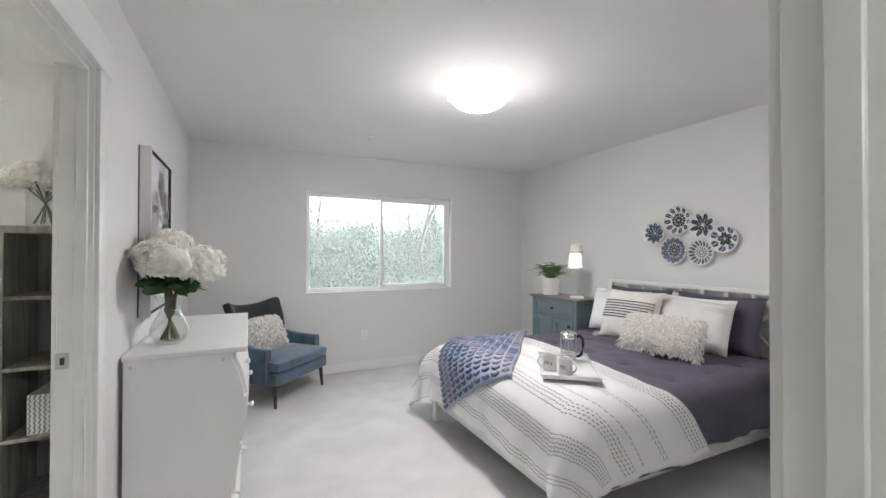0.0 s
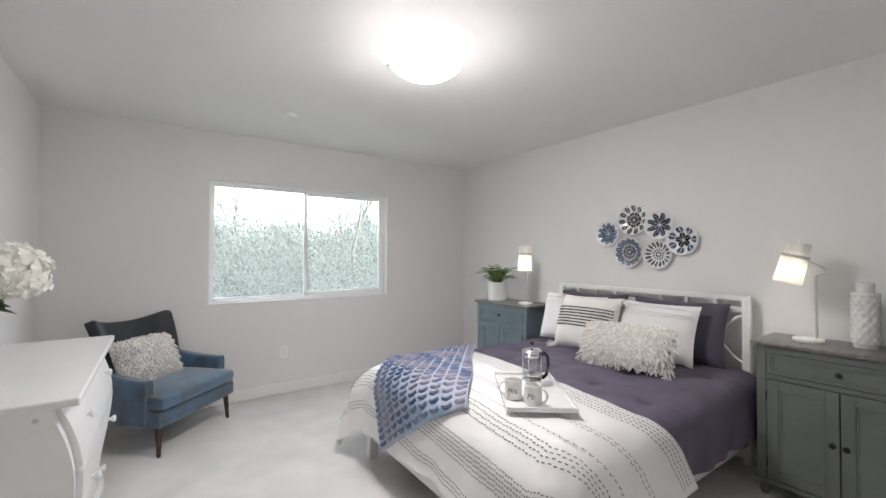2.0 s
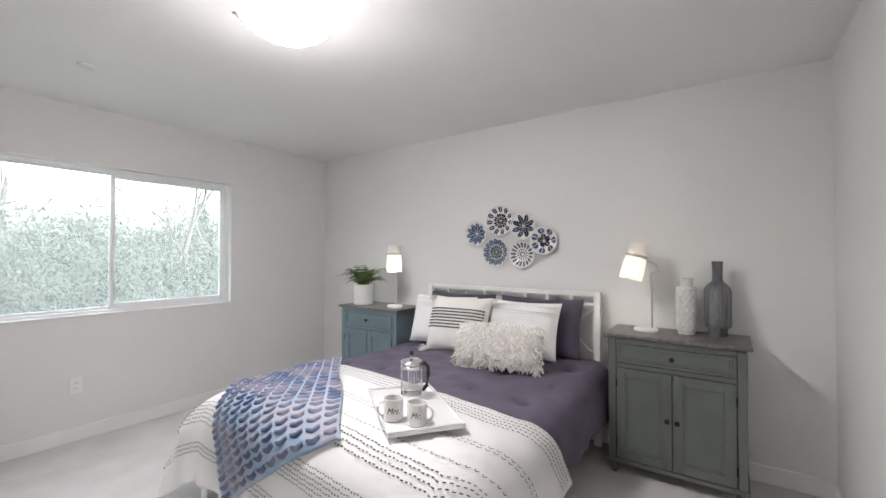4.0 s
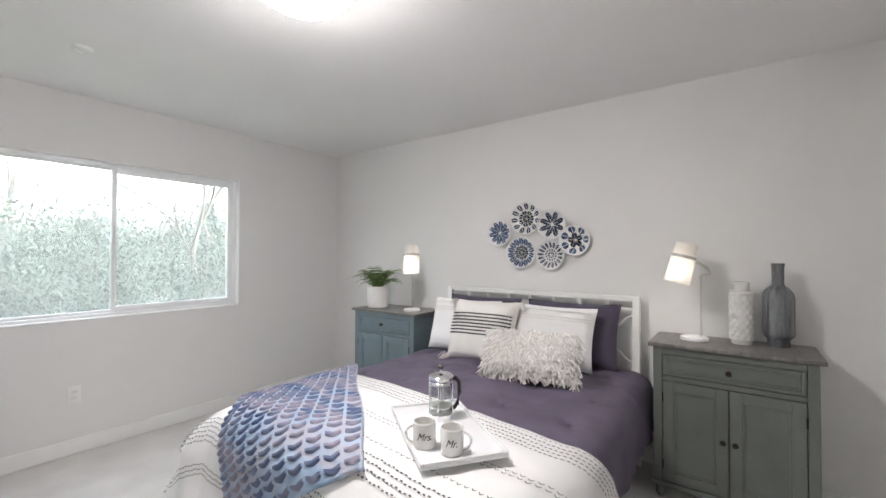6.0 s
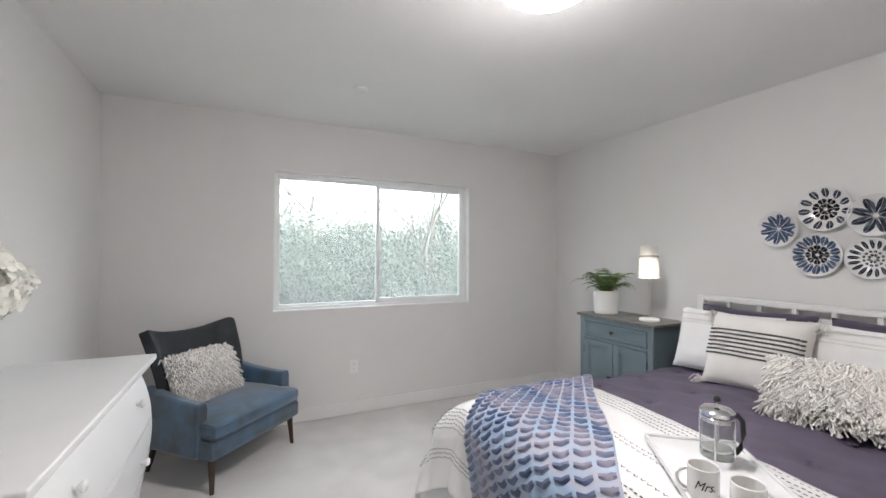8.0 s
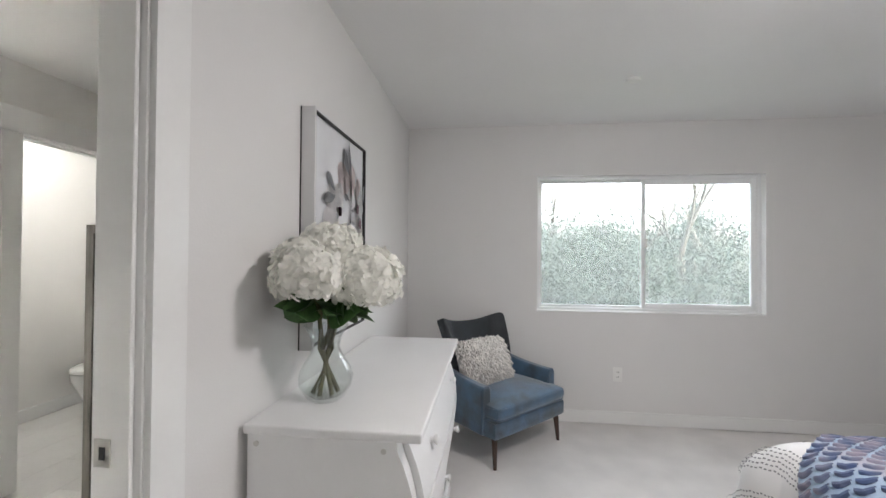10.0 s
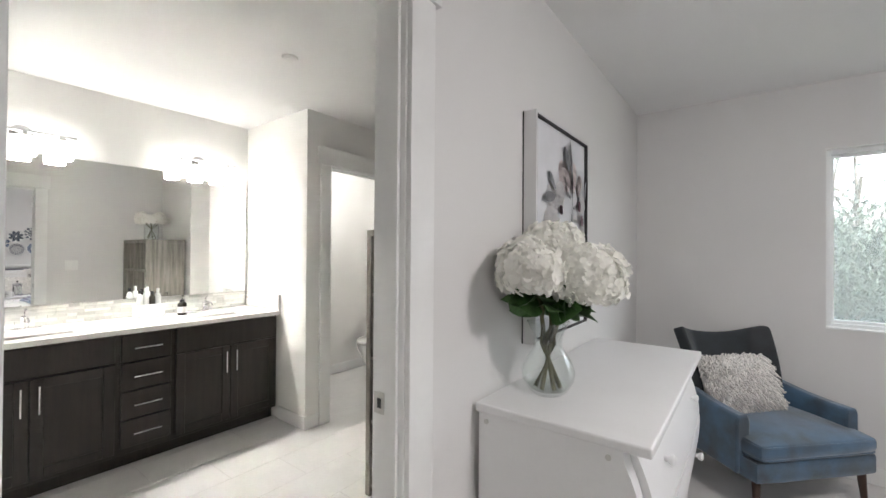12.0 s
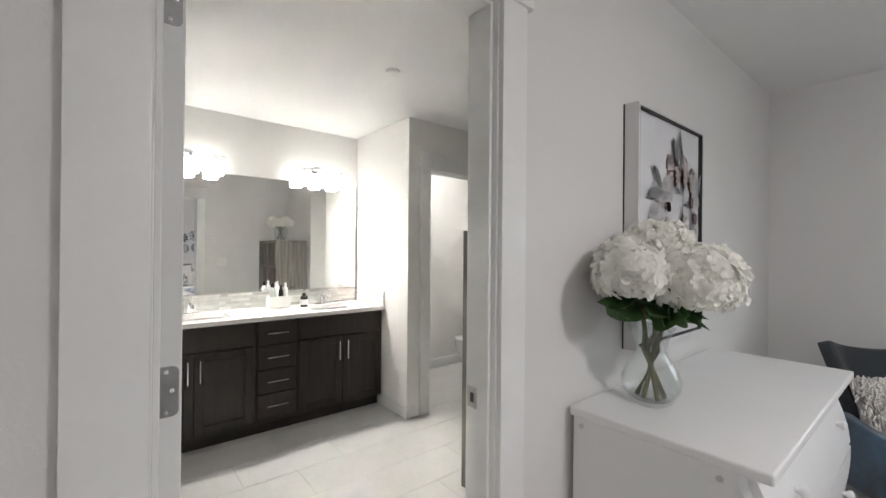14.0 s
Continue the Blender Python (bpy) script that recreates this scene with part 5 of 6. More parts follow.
def wall_plate(y, z, r, rings, blue, spin):
    ob = thing("wall_plate", "white ceramic wall plate with a blue flower pattern", "plate", (XE - 0.001, y, z), -90, "decorative plates above the bed")
    bm = B()
    lathe(bm, [(0.0, 0.0), (r * 0.6, 0.0), (r * 0.97, 0.030), (r, 0.034), (r * 0.985, 0.038), (r * 0.93, 0.034), (r * 0.60, 0.010), (0.0, 0.008)], 40, cap=False)
    bmesh.ops.transform(bm, matrix=pose(0, 0, 0, 90, 0, 0), verts=bm.verts)
    part("dish", bm, M_PLATE, ob)
    m = M_BLUEGLAZE if blue else M_INKGLAZE
    for layer, (n_, r0, r1, wd) in enumerate(rings):
        for k in range(n_):
            a = 2 * math.pi * k / n_ + spin + (math.pi / n_ if r0 > 0.4 else 0)
            bm = B()
            for sg in (1, -1):
                vs = []
                for t, w_ in ((0.04, 0.05), (0.25, 0.09), (0.6, 0.10), (0.90, 0.06), (0.97, 0.28), (0.86, 0.72), (0.6, 0.95), (0.3, 0.74), (0.08, 0.22)):
                    q = r * (r0 + (r1 - r0) * t)
                    x, zz = q * math.cos(a) - sg * w_ * wd * r * math.sin(a), q * math.sin(a) + sg * w_ * wd * r * math.cos(a)
                    rr = min(0.97, math.hypot(x, zz) / r)
                    dep = 0.009 + (0.024 * (rr - 0.6) / 0.33 if rr > 0.6 else 0)
                    vs.append(bm.verts.new((x, -dep - 0.0018 - 0.0012 * layer - 0.0004 * (k % 3), zz)))
                bm.faces.new(vs[::sg])
            bmesh.ops.solidify(bm, geom=bm.faces, thickness=0.0003)
            part("petal", bm, m, ob, smooth=False)
    bm = B()
    lathe(bm, [(r * 0.07, 0.0085), (r * 0.06, 0.0125), (r * 0.03, 0.0135), (0, 0.0135)], 16, cap=False)
    bmesh.ops.transform(bm, matrix=pose(0, 0, 0, 90, 0, 0), verts=bm.verts)
    part("boss", bm, M_PLATE, ob)


PANSY = [(10, 0.06, 0.88, 0.185)]
ROSE = [(5, 0.05, 0.26, 0.13), (7, 0.24, 0.50, 0.175), (11, 0.52, 0.95, 0.15)]
LILY = [(8, 0.06, 0.88, 0.185), (8, 0.40, 0.90, 0.09)]
DAHLIA = [(5, 0.05, 0.24, 0.12), (8, 0.22, 0.46, 0.14), (14, 0.44, 0.92, 0.165)]
DAISY = [(8, 0.08, 0.24, 0.055), (12, 0.27, 0.40, 0.065), (17, 0.44, 0.90, 0.085)]
PEONY = [(5, 0.06, 0.50, 0.19), (7, 0.46, 0.90, 0.25)]
wall_plate(2.936, 1.528, 0.112, PANSY, True, 0.2)
wall_plate(2.705, 1.632, 0.127, ROSE, False, 0.1)
wall_plate(2.497, 1.579, 0.113, LILY, False, 0.4)
wall_plate(2.745, 1.369, 0.125, DAHLIA, True, 0.0)
wall_plate(2.507, 1.350, 0.112, DAISY, False, 0.3)
wall_plate(2.324, 1.458, 0.114, PEONY, True, 0.5)

# ---- tray with coffee things ----
M_MARBLE = mat("white_lacquer_tray", (0.82, 0.82, 0.83), 0.12, vary=0.03, scale=6, bump=0.0, coat=0.5)
M_MUG = mat("white_mug_glaze", (0.83, 0.82, 0.80), 0.18, vary=0.02, bump=0.0, coat=0.4)
M_BLACKP = mat("black_plastic", (0.02, 0.02, 0.022), 0.35, vary=0.1, bump=0.0)
TZ = 0.644
tray = thing("tray", "glossy white serving tray on the duvet", "tray", (2.265, 2.325, TZ), 53.4)
bm = B()
box(bm, -0.275, 0.275, -0.16, 0.16, 0.0, 0.012, 0.003, 2)
part("tray_base", bm, M_MARBLE, tray)
for a, b, c, d in ((-0.275, 0.275, -0.16, -0.149), (-0.275, 0.275, 0.149, 0.16), (-0.275, -0.264, -0.149, 0.149), (0.264, 0.275, -0.149, 0.149)):
    bm = B()
    box(bm, a, b, c, d, 0.012, 0.022, 0.003, 2)
    part("rim", bm, M_MARBLE, tray)
PZ = TZ + 0.0125
fp = thing("french_press", "glass french press with a chrome frame and black handle", "coffee maker", (2.345, 2.392, PZ), -20)
bm = B()
lathe(bm, [(0.0, 0.008), (0.046, 0.008), (0.048, 0.012), (0.048, 0.165), (0.046, 0.165), (0.046, 0.014), (0.0, 0.012)], 32, cap=False)
gg = part("glass_beaker", bm, M_CLEAR, fp)
gg.visible_shadow = False
bm = B()
lathe(bm, [(0.050, 0.0), (0.051, 0.01), (0.0505, 0.022), (0.0495, 0.022), (0.0495, 0.0)], 32, cap=False)
part("base_ring", bm, M_CHROME, fp)
bm = B()
lathe(bm, [(0.0495, 0.142), (0.0515, 0.144), (0.0515, 0.156), (0.0495, 0.158)], 32, cap=False)
part("band", bm, M_CHROME, fp)
for k in range(4):
    a = k * math.pi / 2 + 0.785
    bm = B()
    tube(bm, [(0.0505 * math.cos(a), 0.0505 * math.sin(a), 0.0), (0.0505 * math.cos(a), 0.0505 * math.sin(a), 0.15)], 0.003, 8)
    part("frame_strut", bm, M_CHROME, fp)
bm = B()
lathe(bm, [(0.052, 0.163), (0.053, 0.176), (0.045, 0.184), (0.012, 0.190), (0.0, 0.190)], 32, cap=False)
lid = part("lid", bm, M_CHROME, fp, "domed chrome lid")
bm = B()
tube(bm, [(0, 0, 0.05), (0, 0, 0.205)], 0.0025, 8)
part("plunger_rod", bm, M_CHROME, lid)
bm = B()
bmesh.ops.create_uvsphere(bm, u_segments=16, v_segments=10, radius=0.012)
bmesh.ops.translate(bm, vec=(0, 0, 0.214), verts=bm.verts)
part("knob", bm, M_BLACKP, lid, "black knob")
bm = B()
lathe(bm, [(0.0, 0.045), (0.044, 0.045), (0.045, 0.052), (0.0, 0.054)], 28, cap=False)
part("filter_disc", bm, M_STEEL, fp)
bm = B()
tube(bm, [(0.05, 0, 0.15), (0.075, 0, 0.156), (0.094, 0, 0.135), (0.097, 0, 0.09), (0.088, 0, 0.045), (0.07, 0, 0.028), (0.052, 0, 0.026)], 0.0075, 10, flat=1.3)
part("handle", bm, M_BLACKP, fp, "black handle")


def text_mesh(body, size, shear):
    cu = bpy.data.curves.new("writing", "FONT")
    cu.body, cu.size, cu.shear, cu.extrude = body, size, shear, 0.0006
    cu.align_x = "CENTER"
    tmp = bpy.data.objects.new("writing", cu)
    scene.collection.objects.link(tmp)
    bpy.context.view_layer.update()
    me = bpy.data.meshes.new_from_object(tmp.evaluated_get(bpy.context.evaluated_depsgraph_get()))
    bpy.data.objects.remove(tmp)
    bpy.data.curves.remove(cu)
    return me


def mug(at, turn, word, handle_at):
    ob = thing("mug", "white ceramic mug with black script lettering on the tray", "mug", at, turn, "pair of lettered mugs")
    bm = B()
    R, Hm = 0.041, 0.092
    lathe(bm, [(0.0, 0.002), (R - 0.006, 0.0), (R - 0.001, 0.004), (R, 0.01), (R, Hm - 0.002), (R - 0.002, Hm), (R - 0.004, Hm - 0.002), (R - 0.004, 0.01), (0.0, 0.008)], 36, cap=False)
    part("cup", bm, M_MUG, ob)
    bm = B()
    ca, sa = math.cos(radians(handle_at)), math.sin(radians(handle_at))
    pts = []
    for i in range(11):
        t = math.pi * (i / 10 - 0.5)
        q, z = R - 0.003 + 0.030 * math.cos(t), 0.048 + 0.030 * math.sin(t)
        pts.append((q * ca, q * sa, z))
    tube(bm, pts, 0.005, 10)
    part("handle", bm, M_MUG, ob)
    me = text_mesh(word, 0.031, 0.4)
    bm = B()
    bm.from_mesh(me)
    bpy.data.meshes.remove(me)
    for v in bm.verts:
        a = v.co.x / R - math.pi / 2
        q = R + 0.0004 + v.co.z
        v.co = Vector((q * math.cos(a), q * math.sin(a), 0.036 + v.co.y * 1.15))
    part("lettering", bm, M_BLACKP, ob, "black script word", False)


mug((2.100, 2.285, PZ), -52, "Mrs.", 185)
mug((2.118, 2.175, PZ), -58, "Mr.", -10)

# ---- bathroom ----
M_ESPRESSO = mat("espresso_wood", (0.028, 0.020, 0.017), 0.38, vary=0.25, scale=8, bump=0.04, grain=60, stretch=(4, 4, 0.4))
M_QUARTZ = mat("white_quartz", (0.82, 0.82, 0.80), 0.2, vary=0.03, scale=30, bump=0.0)
M_MIRROR = mat("mirror_silver", (0.92, 0.93, 0.92), 0.0, 1.0, vary=0.0, bump=0.0)
M_OPAL = mat("lit_opal_dome", (0.95, 0.94, 0.9), 0.4, emit=2.6, emit_color=(1.0, 0.975, 0.94), vary=0.01, bump=0.0)
M_VBULB = mat("lit_shade_opening", (0.95, 0.94, 0.9), 0.4, emit=15.0, emit_color=(1.0, 0.97, 0.93), vary=0.01, bump=0.0)
M_VGLOW = mat("lit_frosted_shade", (0.95, 0.94, 0.9), 0.4, emit=0.5, emit_color=(1.0, 0.97, 0.93), vary=0.01, bump=0.0)
M_MOSAIC = mat("glass_mosaic", (0.76, 0.76, 0.73), 0.2, vary=0.10, scale=15, bump=0.0, per_island=True)
M_GREYWOOD = mat("weathered_grey_wood", (0.30, 0.28, 0.25), 0.6, vary=0.35, scale=7, bump=0.1, grain=80, stretch=(5, 5, 0.35))
M_PORCELAIN = mat("porcelain", (0.84, 0.84, 0.83), 0.12, vary=0.01, bump=0.0, coat=0.5)

VX, VY0, VY1 = -2.385, 1.56, BYN - 0.004
van = thing("vanity", "espresso wood double vanity with bar pulls", "vanity", (BX, 0, 0))
ox = BX


def vb(name, x0, x1, y0, y1, z0, z1, m=None, parent=None, bev=0.002, label=""):
    bm = B()
    box(bm, x0 - ox, x1 - ox, y0, y1, z0, z1, bev)
    return part(name, bm, m or M_ESPRESSO, parent or van, label)


vb("body", BX + 0.002, VX - 0.02, VY0, VY1, 0.09, 0.838)
vb("toe_kick", BX + 0.002, VX - 0.075, VY0 + 0.005, VY1 - 0.005, 0.0, 0.09)


def pull(parent, y, z, vertical):
    ln = 0.075
    a, b = ((VX + 0.028, y, z - ln), (VX + 0.028, y, z + ln)) if vertical else ((VX + 0.028, y - ln, z), (VX + 0.028, y + ln, z))
    bm = B()
    tube(bm, [(a[0] - ox, a[1], a[2]), (b[0] - ox, b[1], b[2])], 0.005, 10)
    h = part("bar_pull", bm, M_CHROME, parent, "bright metal bar pull")
    return h


def shaker(name, y0, y1, z0, z1, rail=0.055, pull_at=None, vertical=True):
    d = vb(name, VX - 0.02, VX - 0.008, y0, y1, z0, z1)
    bm = B()
    for a, b, c, e in ((y0, y0 + rail, z0, z1), (y1 - rail, y1, z0, z1), (y0 + rail, y1 - rail, z0, z0 + rail), (y0 + rail, y1 - rail, z1 - rail, z1)):
        box(bm, VX - 0.009 - ox, VX - ox, a, b, c, e, 0.002)
    part("door_frame", bm, M_ESPRESSO, d)
    if pull_at:
        pull(d, pull_at[0], pull_at[1], vertical)


def slab(name, y0, y1, z0, z1, with_pull=True):
    d = vb(name, VX - 0.02, VX, y0, y1, z0, z1, bev=0.003)
    if with_pull:
        pull(d, (y0 + y1) / 2, (z0 + z1) / 2, False)


for k in range(4):
    z1 = 0.828 - k * 0.176
    slab("drawer", 2.345, 2.615, z1 - 0.166, z1)
slab("false_front", 2.645, VY1 - 0.02, 0.668, 0.828, False)
slab("false_front", VY0 + 0.02, 2.315, 0.668, 0.828, False)
shaker("door", 2.645, 2.998, 0.115, 0.655, pull_at=(2.965, 0.545))
shaker("door", 3.003, VY1 - 0.02, 0.115, 0.655, pull_at=(3.036, 0.545))
shaker("door", VY0 + 0.02, 1.945, 0.115, 0.655, pull_at=(1.912, 0.545))
shaker("door", 1.950, 2.315, 0.115, 0.655, pull_at=(1.983, 0.545))

ctr = thing("countertop", "white quartz vanity countertop with two sunken basins", "countertop", (BX, 0, 0.84))
bm = B()
CX0, CX1 = 0.002, -2.352 - BX
basins = ((1.76, 2.20), (2.78, 3.22))
bx0, bx1 = 0.13, 0.44
ys = [VY0 - 0.01, basins[0][0], basins[0][1], basins[1][0], basins[1][1], VY1]
xs_ = [CX0, bx0, bx1, CX1]
grid = [[[bm.verts.new((x_, y_, z_)) for z_ in (0.0, 0.03)] for y_ in ys] for x_ in xs_]
for i in range(3):
    for j in range(5):
        hole = i == 1 and j in (1, 3)
        for z_ in (0, 1):
            if not hole:
                bm.faces.new([grid[i][j][z_], grid[i + 1][j][z_], grid[i + 1][j + 1][z_], grid[i][j + 1][z_]])
        if hole:
            q = [(i, j), (i + 1, j), (i + 1, j + 1), (i, j + 1)]
            for (a, b), (c, d) in zip(q, q[1:] + q[:1]):
                bm.faces.new([grid[a][b][0], grid[c][d][0], grid[c][d][1], grid[a][b][1]])
rim = [(0, j) for j in range(6)] + [(i, 5) for i in (1, 2, 3)] + [(3, j) for j in (4, 3, 2, 1, 0)] + [(2, 0), (1, 0)]
for (a, b), (c, d) in zip(rim, rim[1:] + rim[:1]):
    bm.faces.new([grid[a][b][0], grid[c][d][0], grid[c][d][1], grid[a][b][1]])
part("slab", bm, M_QUARTZ, ctr, smooth=False)
for y0, y1 in basins:
    bm = B()

    def bowl(u, v, y0=y0, y1=y1):
        x, y = bx0 + (bx1 - bx0) * u, y0 + (y1 - y0) * v
        d = max(abs(2 * u - 1), abs(2 * v - 1))
        return Vector((x, y, 0.028 - 0.11 * (1 - d ** 5)))
    sheet(bm, 20, 20, bowl)
    part("basin", bm, M_PORCELAIN, ctr, "white sunken basin")

bs = thing("backsplash", "mosaic strip backsplash in white and grey glass", "backsplash", (BX, 0, 0.872))
bm = B()
rng = random.Random(3)
for k in range(6):
    z0 = 0.004 + k * 0.0205
    y = VY0
    while y < VY1 - 0.03:
        ln = rng.choice((0.05, 0.09, 0.14))
        box(bm, 0.003, 0.010, y, min(VY1 - 0.012, y + ln), z0, z0 + 0.0185)
        y += ln + 0.002
    x = 0.012
    while x < 0.53:
        ln = rng.choice((0.05, 0.09, 0.14))
        box(bm, x, min(0.54, x + ln), VY1 - 0.009, VY1 - 0.002, z0, z0 + 0.0185)
        x += ln + 0.002
mo = part("mosaic", bm, M_MOSAIC, bs, "", False)
mo["kind"] = "stuff"
bm = B()
box(bm, 0.001, 0.004, VY0, VY1, 0.0, 0.127)
box(bm, 0.004, 0.545, VY1 - 0.003, VY1 + 0.002, 0.0, 0.127)
part("mortar", bm, M_GROUT, bs, smooth=False)

mir = thing("wall_mirror", "large frameless mirror over the vanity", "mirror", (BX, VY0, 1.0), -1.0)
bm = B()
box(bm, 0.002, 0.008, 0.03, 1.785, 0.003, 0.955, 0.001)
part("mirror_glass", bm, M_MIRROR, mir, smooth=False)


def vanity_light(y):
    ob = thing("vanity_light", "lit three-shade chrome vanity light over the mirror", "wall light", (BX, y, 2.06), 0, "vanity lights")
    bm = B()
    lathe(bm, [(0.0, 0.0), (0.055, 0.0), (0.055, 0.012), (0.04, 0.02), (0.0, 0.022)], 28, cap=False)
    bmesh.ops.transform(bm, matrix=pose(0.0, 0, 0.0, 0, 90, 0), verts=bm.verts)
    part("wall_plate", bm, M_CHROME, ob)
    bm = B()
    tube(bm, [(0.01, 0, 0), (0.10, 0, 0.0), (0.13, 0, 0.0)], 0.008, 10)
    part("arm", bm, M_CHROME, ob)
    bm = B()
    box(bm, 0.115, 0.145, -0.235, 0.235, -0.006, 0.006, 0.002)
    part("bar", bm, M_CHROME, ob)
    for dy in (-0.165, 0.0, 0.165):
        bm = B()
        lathe(bm, [(0.0, 0.0), (0.02, 0.0), (0.024, -0.02), (0.0, -0.03)], 16, at=(0.13, dy, -0.006), cap=False)
        part("holder", bm, M_CHROME, ob)
        bm = B()
        lathe(bm, [(0.0, -0.03), (0.05, -0.032), (0.055, -0.04), (0.055, -0.138), (0.051, -0.142), (0.051, -0.06), (0.0, -0.06)], 24, at=(0.13, dy, 0.0), cap=False)
        sh = part("shade", bm, M_VGLOW, ob, "glowing frosted glass shade")
        bm = B()
        lathe(bm, [(0.0, -0.125), (0.03, -0.123), (0.04, -0.11), (0.03, -0.08), (0.0, -0.065)], 20, at=(0.13, dy, 0.0), cap=False)
        part("bulb", bm, M_VBULB, sh, "bright bulb")


vanity_light(1.965)
vanity_light(2.972)


def faucet(y):
    ob = thing("faucet", "chrome single-lever basin faucet", "faucet", (BX + 0.085, y, 0.871), 0, "basin faucets")
    bm = B()
    box(bm, -0.028, 0.028, -0.075, 0.075, 0.0, 0.012, 0.005, 2)
    part("base", bm, M_CHROME, ob)
    bm = B()
    lathe(bm, [(0.0, 0.01), (0.022, 0.01), (0.019, 0.06), (0.021, 0.075), (0.0, 0.085)], 20, cap=False)
    part("body", bm, M_CHROME, ob)
    bm = B()
    tube(bm, [(0.0, 0, 0.05), (0.06, 0, 0.075), (0.11, 0, 0.065), (0.115, 0, 0.05)], 0.011, 12)
    part("spout", bm, M_CHROME, ob)
    bm = B()
    tube(bm, [(0.0, 0, 0.08), (-0.005, 0, 0.10), (0.045, 0, 0.125)], 0.007, 10, flat=0.6)
    part("lever", bm, M_CHROME, ob)


faucet(1.98)
faucet(3.0)

caddy = thing("toiletry_caddy", "white caddy holding small bottles on the vanity", "caddy", (-2.76, 2.60, 0.871))
bm = B()
for a, b, c, d in ((-0.05, 0.05, -0.085, -0.080), (-0.05, 0.05, 0.080, 0.085), (-0.05, -0.045, -0.080, 0.080), (0.045, 0.05, -0.080, 0.080)):
    box(bm, a, b, c, d, 0.012, 0.10, 0.001)
box(bm, -0.05, 0.05, -0.085, 0.085, 0.008, 0.012)
part("box", bm, M_PLASTIC, caddy)
for a in (-0.045, 0.045):
    for b in (-0.08, 0.08):
        bm = B()
        tube(bm, [(a, b, 0.0), (a, b, 0.11)], 0.003, 6)
        part("wire_foot", bm, M_CHROME, caddy)


def bottle(at, r, h, body, cap, label, pump=False):
    ob = thing("bottle", label, "bottle", at)
    bm = B()
    lathe(bm, [(0.0, 0.0), (r, 0.0), (r, h * 0.72), (r * 0.8, h * 0.80), (r * 0.4, h * 0.84), (r * 0.4, h * 0.88)], 20)
    part("bottle_body", bm, body, ob)
    bm = B()
    lathe(bm, [(r * 0.5, h * 0.86), (r * 0.5, h), (0.0, h)], 16)
    c = part("cap", bm, cap, ob)
    if pump:
        bm = B()
        tube(bm, [(0, 0, h), (0, 0, h + 0.03), (0.035, 0, h + 0.028)], 0.004, 8)
        part("pump", bm, cap, c)
        bm = B()
        lathe(bm, [(r + 0.0006, h * 0.15), (r + 0.0006, h * 0.55)], 20, cap=False)
        part("paper_label", bm, M_PLASTIC, ob, "pale paper label")


M_AMBER = mat("dark_brown_bottle", (0.03, 0.025, 0.02), 0.25, vary=0.1, bump=0.0)
M_FROST = mat("frosted_bottle", (0.72, 0.74, 0.72), 0.35, vary=0.04, bump=0.0)
for dy, h, m, c in ((-0.055, 0.15, M_FROST, M_BLACKP), (-0.02, 0.16, M_FROST, M_PLASTIC), (0.02, 0.14, M_AMBER, M_BLACKP), (0.055, 0.155, M_FROST, M_PLASTIC)):
    bottle((-2.76, 2.60 + dy, 0.884), 0.019, h * 1.25, m, c, "small toiletry bottle standing in the white caddy")
bottle((-2.72, 2.80, 0.871), 0.03, 0.115, M_AMBER, M_BLACKP, "dark brown pump soap bottle with a pale label", True)

# ---- cube shelf ----
UX0, UX1, UY0, UY1, UH = -1.035, -0.16, 3.10, 3.49, 1.475
cube = thing("cube_shelf", "weathered grey wood cube shelf with open cubbies", "shelf", (UX0, UY0, 0))


def ub(name, x0, x1, y0, y1, z0, z1):
    bm = B()
    box(bm, x0 - UX0, x1 - UX0, y0 - UY0, y1 - UY0, z0, z1, 0.0015)
    part(name, bm, M_GREYWOOD, cube)


TK = 0.036
ub("side_panel", UX0, UX0 + TK, UY0, UY1, 0, UH - TK)
ub("side_panel", UX1 - TK, UX1, UY0, UY1, 0, UH - TK)
ub("top_panel", UX0, UX1, UY0, UY1, UH - TK, UH)
xm = (UX0 + UX1) / 2
ub("divider", xm - 0.009, xm + 0.009, UY0 + 0.004, UY1 - 0.006, 0.05, UH - TK)
ub("back_panel", UX0 + TK, UX1 - TK, UY1 - 0.006, UY1, 0.05, UH - TK)
for k in range(4):
    z = 0.05 + k * 0.352
    for a, b in ((UX0 + TK, xm - 0.009), (xm + 0.009, UX1 - TK)):
        ub("shelf_board", a, b, UY0 + 0.004, UY1 - 0.006, z, z + 0.018)
ub("plinth", UX0 + TK, UX1 - TK, UY0 + 0.02, UY0 + 0.036, 0, 0.05)
M_STRIPEBOX = mat("grey_pattern_print", (0.28, 0.28, 0.28), 0.8, vary=0.1, bump=0.1)
sb = thing("storage_box", "white storage box with fine grey zigzag bands in a cubby", "box", (-0.36, 3.27, 0.4205))
bm = B()
for a, b, c, d in ((-0.15, 0.15, -0.13, -0.125), (-0.15, 0.15, 0.125, 0.13), (-0.15, -0.145, -0.125, 0.125), (0.145, 0.15, -0.125, 0.125)):
    box(bm, a, b, c, d, 0.0, 0.20, 0.001)
box(bm, -0.145, 0.145, -0.125, 0.125, 0.0, 0.004)
part("box_body", bm, M_PLASTIC, sb)
bm = B()
for k in range(15):
    x0 = -0.145 + k * 0.0197
    for j in range(16):
        z0 = 0.004 + j * 0.0122
        dx = 0.004 if j % 2 else 0.0
        box(bm, x0 + dx, x0 + dx + 0.007, -0.1315, -0.1295, z0, z0 + 0.012)
